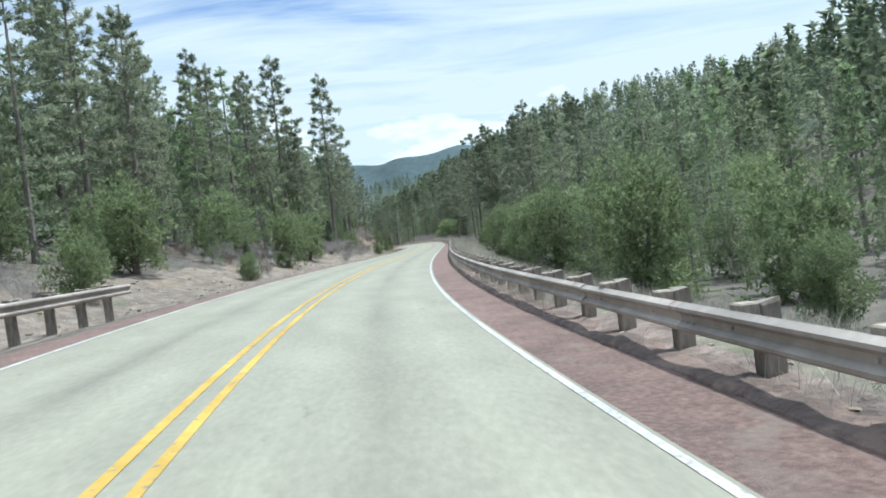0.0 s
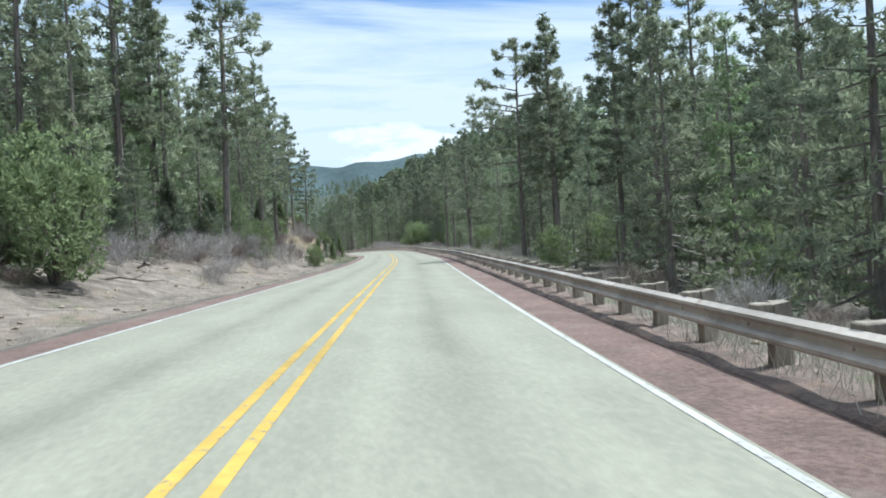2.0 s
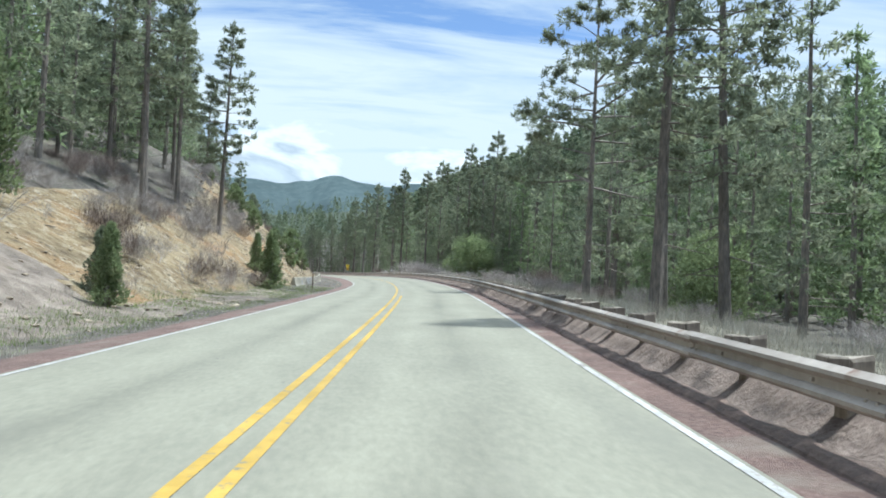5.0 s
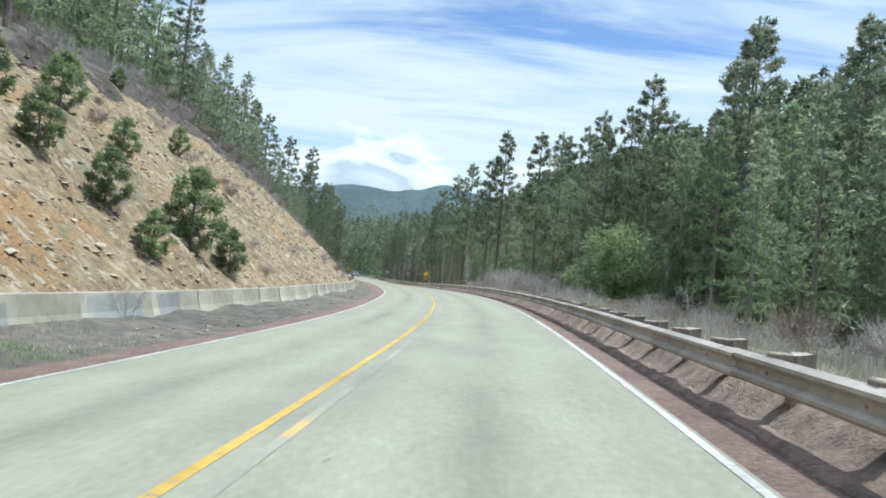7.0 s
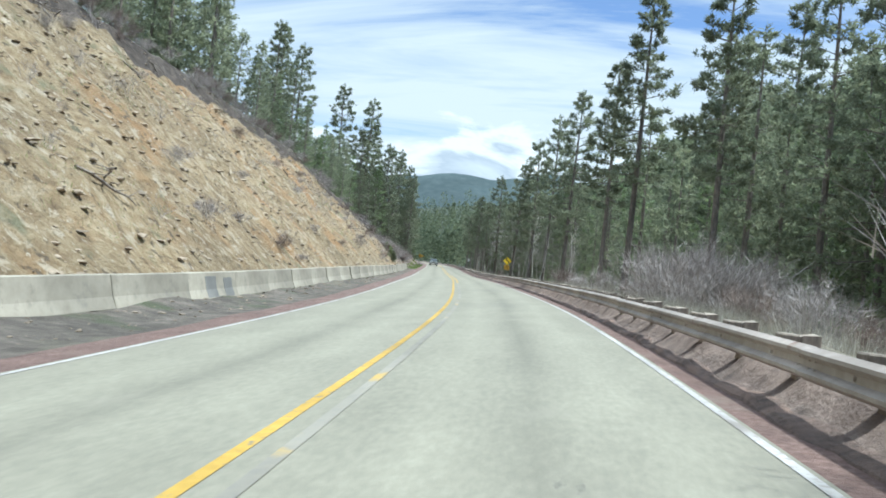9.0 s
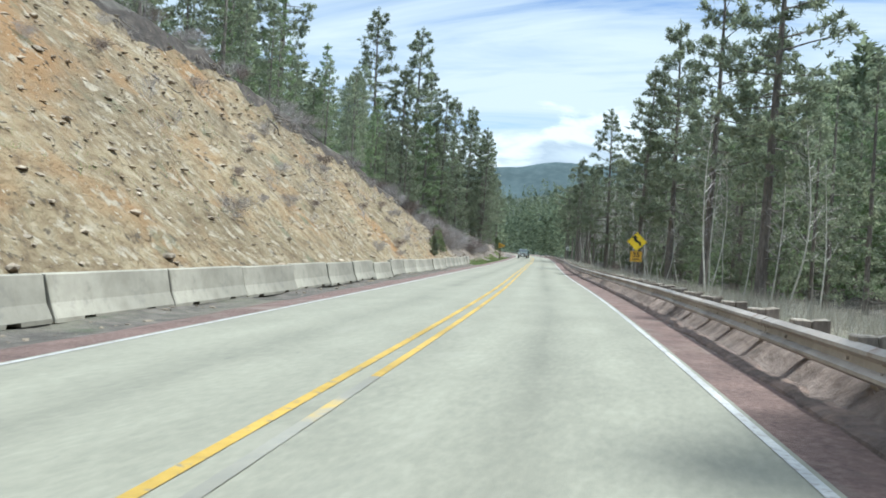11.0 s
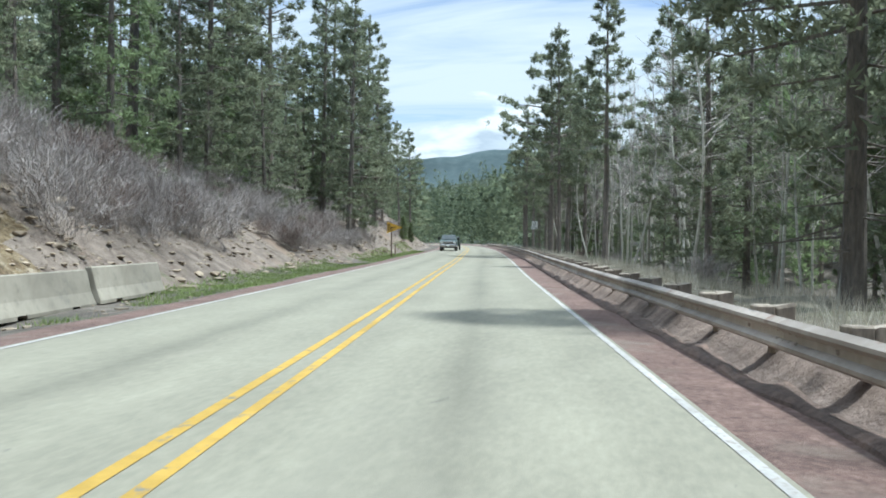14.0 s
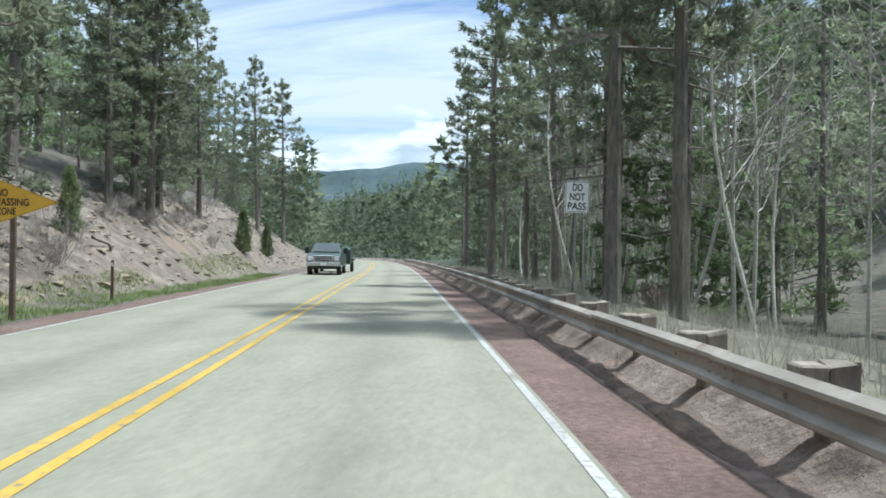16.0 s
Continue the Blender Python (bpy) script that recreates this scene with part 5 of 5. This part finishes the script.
# the forest on both sides, thinning nothing on the slopes of the cut
def sow(n, y0, y1, a, b, kinds, lo, hi, gap, tries=40):
    made = 0
    for _ in range(n * tries):
        if made >= n:
            return
        s, o = rng.uniform(y0, y1), rng.uniform(a, b)
        if o < 0:
            edge = lerp_table(FOOT, s) + (lerp_table(CREST, s) / lerp_table(STEEP, s) if 160 < s < 372 else 2.6)
            o -= edge
        p = at(s, o)
        if not free(p.x, p.y, gap):
            continue
        kind = rng.choice(kinds)
        if abs(o) > 15 and kind in PINES + YOUNG:
            TAKEN.append((p.x, p.y))
            DEEP.append((rng.randrange(4), p.x, p.y, rng.uniform(lo, hi), rng.uniform(0, 6.283), 0 if abs(o) < 25 else 1))
        else:
            plant(kind, p.x, p.y, rng.uniform(lo, hi))
        made += 1


for x, y, h, k in [(-24.0, 44.0, 19, 0), (-28.5, 52.0, 20, 1), (-27.0, 36.0, 19, 2), (-31.0, 60.0, 21, 0), (-24.5, 58.5, 20, 2), (-22.4, 50.0, 18, 2), (-20.5, 70.0, 18, 1), (-18.5, 82.0, 19, 3), (-34.0, 46.0, 21, 4)]:
    plant(PINES[k], x, y, h)
FULL = [PINES[2], PINES[4], PINES[0], PINES[2], PINES[4], YOUNG[2], YOUNG[3]]
sow(72, 5, 110, -28, -4.0, FULL, 14, 20, 2.6)
sow(64, 110, 205, -26, -2.5, FULL, 12, 18, 2.6)
sow(22, 60, 185, -12, -1.0, YOUNG + JUNI[:3], 2.5, 6.5, 2.2)
sow(76, 205, 335, -24, -2.5, FULL, 9, 16, 2.4)
sow(74, 335, 490, -26, -4.0, FULL, 11, 17, 2.8)
sow(30, 372, 480, -14, -4.0, YOUNG, 4, 8, 1.8)
sow(26, 335, 396, -10, -1.5, [YOUNG[2], YOUNG[3], PINES[4], PINES[2]], 6, 12, 2.0)
sow(20, 15, 62, 11.5, 26, [JUNI[3], JUNI[0], YOUNG[3], YOUNG[2]], 3.5, 6.5, 2.2)
sow(44, 62, 128, 12.5, 36, FULL, 12, 17, 2.6)
sow(20, 62, 128, 12.0, 20, YOUNG, 4, 9, 1.8)
sow(34, 8, 62, 8.6, 20, [JUNI[0], JUNI[3], YOUNG[2], YOUNG[3]], 2.2, 5.5, 1.5)
sow(22, 25, 130, -8, -0.2, [YOUNG[3], YOUNG[2], JUNI[0], JUNI[2]], 2.5, 6.0, 1.8)
sow(22, 20, 64, 16, 44, FULL, 7.5, 11, 2.6)
sow(36, 64, 130, 16, 44, FULL, 11, 16, 2.6)
sow(44, 130, 192, 14, 42, FULL, 11, 18, 2.6)
sow(44, 192, 240, 20, 44, FULL, 13, 19, 2.4)
sow(50, 240, 290, 18.5, 42, FULL, 13, 20, 2.4)
sow(24, 190, 290, 19, 26, YOUNG, 5, 10, 2.0)
sow(44, 290, 345, 14.5, 40, FULL, 12, 18, 2.8)
sow(44, 335, 412, 12, 34, FULL, 12, 17, 2.8)
sow(36, 412, 490, 9.5, 34, PINES + YOUNG, 11, 17, 2.8)
sow(24, 318, 470, 9.5, 22, YOUNG, 2.5, 6.0, 1.8)
sow(14, -5, 150, -14, -1.5, YOUNG + JUNI, 2.0, 5.0, 2.0)
for x, y, h in [(-6.8, 395.0, 14), (-6.2, 395.9, 13), (-4.9, 394.3, 15), (-5.6, 391.5, 13), (-3.6, 388.0, 14), (-7.4, 399.5, 13), (-2.6, 383.5, 14), (-3.2, 379.0, 13), (1.3, 320.5, 3.4), (2.6, 322.7, 3.8)]:
    plant(rng.choice(ASPEN), x, y, h)
sow(70, 350, 432, 9.6, 21, ASPEN, 8, 14, 0.8)
sow(10, 300, 352, 8.2, 15, ASPEN, 5, 9, 0.9)
sow(26, 398, 424, 8.6, 16, ASPEN, 9, 14, 0.8)

# the trees deep in the forest, past counting
def joined(name, places, label, category):
    """Many copies of shared models in one mesh: places holds (meshes, x, y, size factor, turn)."""
    V, F, mats, slots, n = [], [], [], [], 0
    for meshes, x, y, k, a in places:
        p, c, s = stand(x, y), math.cos(a) * k, math.sin(a) * k
        for me in meshes:
            if me.materials[0] not in slots:
                slots.append(me.materials[0])
            q = np.empty(len(me.vertices) * 3, np.float32)
            me.vertices.foreach_get("co", q)
            q = q.reshape(-1, 3)
            V.append(np.stack([q[:, 0] * c - q[:, 1] * s + p.x, q[:, 0] * s + q[:, 1] * c + p.y, q[:, 2] * k + p.z], 1))
            F += [tuple(i + n for i in f.vertices) for f in me.polygons]
            mats += [slots.index(me.materials[0])] * len(me.polygons)
            n += len(q)
    me = mesh_of(name, np.concatenate(V), slots[0], F)
    for m in slots[1:]:
        me.materials.append(m)
    me.polygons.foreach_set("material_index", mats)
    return tagged(new(name, me), label, category, kind="stuff")


joined("deep_woods", [(RANKS[far][k], x, y, h / 20, a) for k, x, y, h, a, far in DEEP], "tall pines standing close behind the roadside trees", "woods")

# leafless shrubs: along the crest, on the cut, on the left bank and in the meadow
for n, y0, y1, a, b, lo, hi in ((24, 225, 352, -0.4, 1.4, 0.9, 1.9), (26, 70, 175, 0.3, 7.0, 1.0, 2.3), (24, 358, 440, 0.9, 5.5, 1.3, 2.4), (16, 150, 205, -2.0, 6.0, 1.0, 1.8)):
    for _ in range(n):
        s = rng.uniform(y0, y1)
        o = -(lerp_table(FOOT, s) + (lerp_table(CREST, s) / lerp_table(STEEP, s) if 200 < s < 350 else 0) + rng.uniform(a, b))
        p = at(s, o)
        plant(rng.choice(SHRUB), p.x, p.y, rng.uniform(lo, hi), flat=1.15)
for s, o, h in [(260.3, -16.0, 1.3), (261.4, -15.0, 1.0), (274.3, -18.2, 1.2), (277.4, -16.8, 0.9), (264.9, -9.3, 0.9), (249.7, -14.5, 0.9), (257.2, -17, 1.1), (246, -11.5, 0.8), (300, -14, 1.4), (306, -11, 1.0), (318, -13, 1.5), (323, -10.5, 1.2), (329, -12, 1.6), (334, -9.6, 1.3), (340, -10.6, 1.2), (346, -9.6, 1.1),
                (314.5, -11.2, 1.2), (288, -12, 0.9), (283, -15.5, 1.0), (203, -9.2, 0.8), (234, -15.5, 0.7), (222, -11, 0.8), (296, -18, 1.1), (311, -17, 1.3)]:
    p = at(s, o)
    plant(rng.choice(SHRUB), p.x, p.y, h, flat=1.1)
for _ in range(44):
    s = rng.uniform(215, 352)
    o = -(lerp_table(FOOT, s) + lerp_table(CREST, s) / lerp_table(STEEP, s) * rng.uniform(0.08, 0.95))
    p = at(s, o)
    plant(rng.choice(SHRUB), p.x, p.y, rng.uniform(0.45, 1.0), flat=1.3)
# low dense brush, past counting: wooded bank, crest of the cut and its face
TANGLE = []
for n, y0, y1, a, b, lo, hi, kinds in ((70, 15, 185, -0.5, 9.0, 0.7, 1.9, BRUSH), (36, 72, 135, 2.2, 6.5, 1.2, 2.3, BRUSH), (60, 50, 112, 2.6, 7.0, 0.7, 1.7, BRUSH), (70, 140, 205, 4.0, 13.0, 1.0, 2.0, BRUSH), (90, 215, 356, -0.3, 1.6, 0.8, 1.8, BRUSH), (150, 350, 402, 1.0, 8.5, 1.2, 2.6, BRUSH[:2] + BRUSH), (50, 402, 450, 1.5, 8.5, 0.5, 1.2, BRUSH[:2] + BRUSH)):
    for _ in range(n):
        s = rng.uniform(y0, y1)
        o = -(lerp_table(FOOT, s) + (lerp_table(CREST, s) / lerp_table(STEEP, s) if 200 < s < 356 else 0) + rng.uniform(a, b))
        p = at(s, o)
        TANGLE.append((rng.choice(kinds).meshes, p.x, p.y, rng.uniform(lo, hi) / 1.6, rng.uniform(0, 6.283)))
for _ in range(80):
    s = rng.uniform(205, 356)
    o = -(lerp_table(FOOT, s) + lerp_table(CREST, s) / lerp_table(STEEP, s) * rng.uniform(0.05, 0.97))
    p = at(s, o)
    TANGLE.append((rng.choice(BRUSH).meshes, p.x, p.y, rng.uniform(0.4, 1.2) / 1.6, rng.uniform(0, 6.283)))
joined("brushwood", TANGLE, "grey leafless brush on the wooded bank and slope", "brush")
for y0, y1, a, b, n, lo, hi in ((165, 215, 7.2, 12, 34, 0.8, 1.6), (205, 290, 7.4, 13, 46, 1.0, 2.0), (20, 120, 8.5, 13, 16, 0.8, 1.7), (330, 430, 8, 13, 14, 0.7, 1.5), (140, 200, 8.5, 14, 8, 0.7, 1.5)):
    for _ in range(n):
        p = at(rng.uniform(y0, y1), rng.uniform(a, b))
        plant(rng.choice(BRUSH), p.x, p.y, rng.uniform(lo, hi), flat=rng.uniform(0.9, 1.2))
for _ in range(20):
    s, o = rng.uniform(205, 275), rng.uniform(8.5, 15)
    p = at(s, o)
    plant(rng.choice(SHRUB), p.x, p.y, rng.uniform(1.2, 2.4), flat=0.9)
for x, y, h in [(15.5, 230.0, 2.6), (-14.0, 46.0, 2.8), (13.0, 128.0, 2.2), (12.0, 120.0, 1.8), (9.0, 62.0, 2.2), (12.5, 55.0, 1.8)]:
    plant(SHRUB[0], x, y, h, flat=1.2)


# ---- grass, stones and the far woods: what nobody could count ----
def grass(name, n, y0, y1, a, b, h, mat, label, seed, clump=5, patch=0.0, wide=1.0):
    g = np.random.default_rng(seed)
    cen = []
    while len(cen) < n:
        s, o = g.uniform(y0, y1), g.uniform(a, b)
        if patch and noise.noise(Vector((s * 0.12, o * 0.35, seed))) < patch:
            continue
        p = ground_at(s, o)
        for _ in range(clump):
            cen.append((p.x + g.normal(0, 0.13), p.y + g.normal(0, 0.13), p.z - 0.04))
    cen = np.array(cen)
    d = np.tile(np.array([[0.0, 0.0, 1.0]]), (len(cen), 1))
    ob = new(name, mesh_of(name, tris(cen, d, h, (0.003 + 0.004 * h) * wide, g, 0.36), mat))
    tagged(ob, label, "grass", kind="stuff")


grass("dry_grass", 40000, 40, 130, 5.2, 11, 0.48, M["dry_grass"], "pale dry grass behind the guard rail", 1, patch=-0.15)
grass("dry_grass", 62000, 130, 345, 5.4, 13, 0.50, M["dry_grass"], "pale dry grass behind the guard rail", 2, patch=-0.2)
grass("dry_grass", 30000, 198, 292, 6.5, 19, 0.60, M["dry_grass"], "tall pale dry grass of the meadow", 9, patch=-0.25)
grass("dry_grass", 24000, 345, 440, 5.3, 11, 0.45, M["dry_grass"], "pale dry grass among the roadside trees", 3, patch=-0.1)
grass("dry_grass", 24000, -10, 62, 4.9, 10, 0.42, M["dry_grass"], "pale dry grass around the rail posts", 4, patch=-0.1)
grass("green_grass", 44000, 352, 432, -7.7, -5.1, 0.15, M["green_grass"], "short green grass on the verge", 5, patch=-0.3, wide=3.0)
grass("green_grass", 22000, 132, 192, -8.8, -5.2, 0.13, M["green_grass"], "short green grass on the verge", 6, patch=-0.4, wide=2.4)
grass("dry_grass", 16000, 125, 195, -9.4, -5.0, 0.14, M["dry_grass"], "short tan grass on the verge", 10, patch=-0.35, wide=2.4)
grass("dry_grass", 16000, 10, 150, -11, -5.2, 0.18, M["dry_grass"], "short dry grass on the left verge", 7, patch=0.0)
grass("slope_grass", 9000, 200, 350, -22, -8.6, 0.22, M["green_grass"], "sparse green tufts on the sandy cut", 8, patch=0.22)


def stones(name, n, place, lo, hi, mat, label, seed):
    """Broken stones, half sunk: squashed uneven lumps joined into one mesh."""
    g = np.random.default_rng(seed)
    ico = bmesh.new()
    bmesh.ops.create_icosphere(ico, subdivisions=1, radius=1.0)
    base = np.array([v.co for v in ico.verts])
    tri = [[v.index for v in f.verts] for f in ico.faces]
    ico.free()
    V, Fc = [], []
    while len(V) < n:
        s, o = place(g)
        p = ground_at(s, o)
        r = lo * (hi / lo) ** (g.uniform(0, 1) ** 2.2)
        q = base * (1 + g.normal(0, 0.22, (len(base), 1))) * g.uniform(0.55, 1.25, 3) * np.array([1.15, 0.9, 0.38]) * r
        a = g.uniform(0, 6.28)
        c, sn = math.cos(a), math.sin(a)
        q = np.stack([q[:, 0] * c - q[:, 1] * sn, q[:, 0] * sn + q[:, 1] * c, q[:, 2]], 1)
        k = len(V) * len(base)
        V.append(q + np.array(p) + (0, 0, r * 0.15))
        Fc += [tuple(i + k for i in f) for f in tri]
    ob = new(name, mesh_of(name, np.concatenate(V), mat, Fc))
    tagged(ob, label, "stones", kind="stuff")


def on_cut(g):
    s = g.uniform(188, 362)
    d = lerp_table(CREST, s) / lerp_table(STEEP, s)
    return s, -(lerp_table(FOOT, s) + d * g.uniform(0.02, 1.0))


stones("slope_stones", 12000, on_cut, 0.03, 0.20, M["rock"], "pale broken stones lying on the sandy cut", 1)
stones("verge_stones", 1700, lambda g: (g.uniform(195, 360), -g.uniform(5.2, 6.9)), 0.02, 0.10, M["rock"], "small stones fallen at the barrier's foot", 2)
stones("bank_stones", 4200, lambda g: (g.uniform(350, 470), -(lerp_table(FOOT, 420) + g.uniform(0.2, 6))), 0.03, 0.26, M["rock"], "broken pale rock on the wooded bank", 3)
stones("bank_stones", 3200, lambda g: (g.uniform(10, 190), -(5.4 + g.uniform(0.0, 9))), 0.02, 0.16, M["rock"], "scattered stones on the wooded bank", 4)
stones("shoulder_stones", 1500, lambda g: (g.uniform(-5, 420), g.uniform(4.95, 6.2)), 0.02, 0.09, M["rock"], "stones and grit behind the kerb", 5)


def far_woods(name, n, place, lo, hi, label, seed, blades=90, leaf=0.085):
    g = np.random.default_rng(seed)
    cen, drs, ln = [], [], []
    out = []
    for _ in range(n):
        s, o = place(g)
        p = np.array(ground_at(s, o))
        H = g.uniform(lo, hi)
        z = g.uniform(0, 1, blades) ** 0.8
        a = g.uniform(0, 6.283, blades)
        r = H * 0.16 * (1.05 - z) * g.uniform(0.5, 1.15, blades)
        c = p + np.stack([r * np.cos(a), r * np.sin(a), H * (0.12 + 0.88 * z)], 1)
        d = np.stack([np.cos(a), np.sin(a), np.full(blades, 0.25)], 1)
        out.append(tris(c, d, H * leaf, H * leaf * 0.3, g, 0.5))
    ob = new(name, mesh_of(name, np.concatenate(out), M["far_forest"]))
    tagged(ob, label, "woods", kind="stuff")


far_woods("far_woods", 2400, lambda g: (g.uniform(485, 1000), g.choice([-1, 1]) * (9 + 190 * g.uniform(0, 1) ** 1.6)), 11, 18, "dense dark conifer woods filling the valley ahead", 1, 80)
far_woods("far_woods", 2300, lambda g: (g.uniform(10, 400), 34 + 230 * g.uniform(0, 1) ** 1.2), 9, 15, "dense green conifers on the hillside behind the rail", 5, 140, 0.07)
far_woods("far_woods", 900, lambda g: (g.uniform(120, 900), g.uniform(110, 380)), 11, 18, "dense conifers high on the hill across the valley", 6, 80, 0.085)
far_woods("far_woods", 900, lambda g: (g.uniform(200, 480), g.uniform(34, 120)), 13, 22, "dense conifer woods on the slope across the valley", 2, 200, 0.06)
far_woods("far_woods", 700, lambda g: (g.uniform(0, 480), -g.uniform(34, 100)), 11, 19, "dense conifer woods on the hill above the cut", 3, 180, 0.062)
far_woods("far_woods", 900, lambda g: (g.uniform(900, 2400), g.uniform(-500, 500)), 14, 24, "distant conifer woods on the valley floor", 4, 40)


# ---- fallen wood, and roots that hang from the crest of the cut ----
def stick(seed, L, r, forks):
    g = np.random.default_rng(seed)
    tv, tf = [], []
    pts = [np.array([-L / 2 + L * k / 5, g.normal(0, 0.03 * L), g.normal(0, 0.02 * L) + r]) for k in range(6)]
    tube(tv, tf, pts, [r, r, r * 0.9, r * 0.75, r * 0.55, r * 0.25], 6)
    for _ in range(forks):
        k = int(g.integers(1, 5))
        d = np.array([0.4, g.normal(0, 0.8), abs(g.normal(0, 0.5))]) * L * 0.22
        tube(tv, tf, [pts[k], pts[k] + d * 0.5, pts[k] + d * 1.1], [r * 0.45, r * 0.3, r * 0.1], 4)
    return mesh_of("fallen_branch", tv, M["dead"], tf)


STICKS = [stick(200 + k, 2.6, 0.06, 4) for k in range(4)]
for s, o, turn, tilt, size in [(247.4, -10.3, 62, 20, 0.9), (247.7, -10.5, 128, 12, 0.7), (229, -14, 80, 30, 0.8), (268, -19, 65, 32, 1.0), (291, -15, 70, 34, 1.1), (305, -16, 40, 30, 0.8), (320, -16, 75, 36, 1.0), (335, -11, 20, 30, 0.7), (213, -11, 100, 28, 0.8),
                               (78, -9.5, 40, 6, 1.1), (84, -11.0, 120, 8, 1.4), (66, -10.0, 75, 6, 0.9), (92, -9.0, 15, 5, 0.8), (380, -9.5, 60, 12, 1.1), (389, -10.5, 20, 10, 1.4), (97, -11, 150, 6, 1.2), (110, -12.5, 30, 8, 1.5), (128, -10.5, 70, 8, 1.0), (372, -9.4, 130, 12, 1.2), (412, -8.5, 80, 20, 1.0)]:
    ob = new("fallen_branch", rng.choice(STICKS))
    p = ground_at(s, o)
    ob.matrix_basis = Matrix.Translation(p + Vector((0, 0, 0.03))) @ Matrix.Rotation(heading(s), 4, "Z") @ pose(0, 0, 0, 0, tilt, turn) @ Matrix.Scale(size, 4)
    tagged(ob, "grey dead branch lying on the bank", "branch", "fallen branches")


def root_mass(seed):
    g = np.random.default_rng(seed)
    tv, tf = [], []
    for _ in range(9):
        p = np.array([g.uniform(-0.2, 0.2), g.uniform(-1.4, 1.4), g.uniform(-0.1, 0.2)])
        pts = [p]
        d = np.array([g.uniform(0.3, 0.8), g.normal(0, 0.45), g.uniform(-0.6, -0.2)])
        for _ in range(4):
            pts.append(pts[-1] + d * g.uniform(0.18, 0.4))
            d = d + g.normal(0, 0.25, 3) + (0, 0, -0.12)
        r = g.uniform(0.03, 0.08)
        tube(tv, tf, pts, [r, r * 0.8, r * 0.6, r * 0.4, r * 0.15], 5)
    return tv, tf


RV, RF = [], []
for k, s in enumerate([262, 275, 287, 298, 309, 318, 326, 332, 337, 341, 344, 349, 353]):
    o = -(lerp_table(FOOT, s) + lerp_table(CREST, s) / lerp_table(STEEP, s) * 0.97)
    m = Matrix.Translation(ground_at(s, o) + Vector((0, 0, 0.05))) @ Matrix.Rotation(heading(s) + rng.uniform(-.3, .3), 4, "Z") @ Matrix.Scale(rng.uniform(0.8, 1.3), 4)
    tv, tf = root_mass(300 + k)
    n = len(RV)
    RV += [m @ Vector(v) for v in tv]
    RF += [tuple(i + n for i in f) for f in tf]
ob = new("bare_roots", mesh_of("bare_roots", RV, M["dead"], RF))
tagged(ob, "brown roots hanging bare from the slope's crest", "roots", kind="stuff")
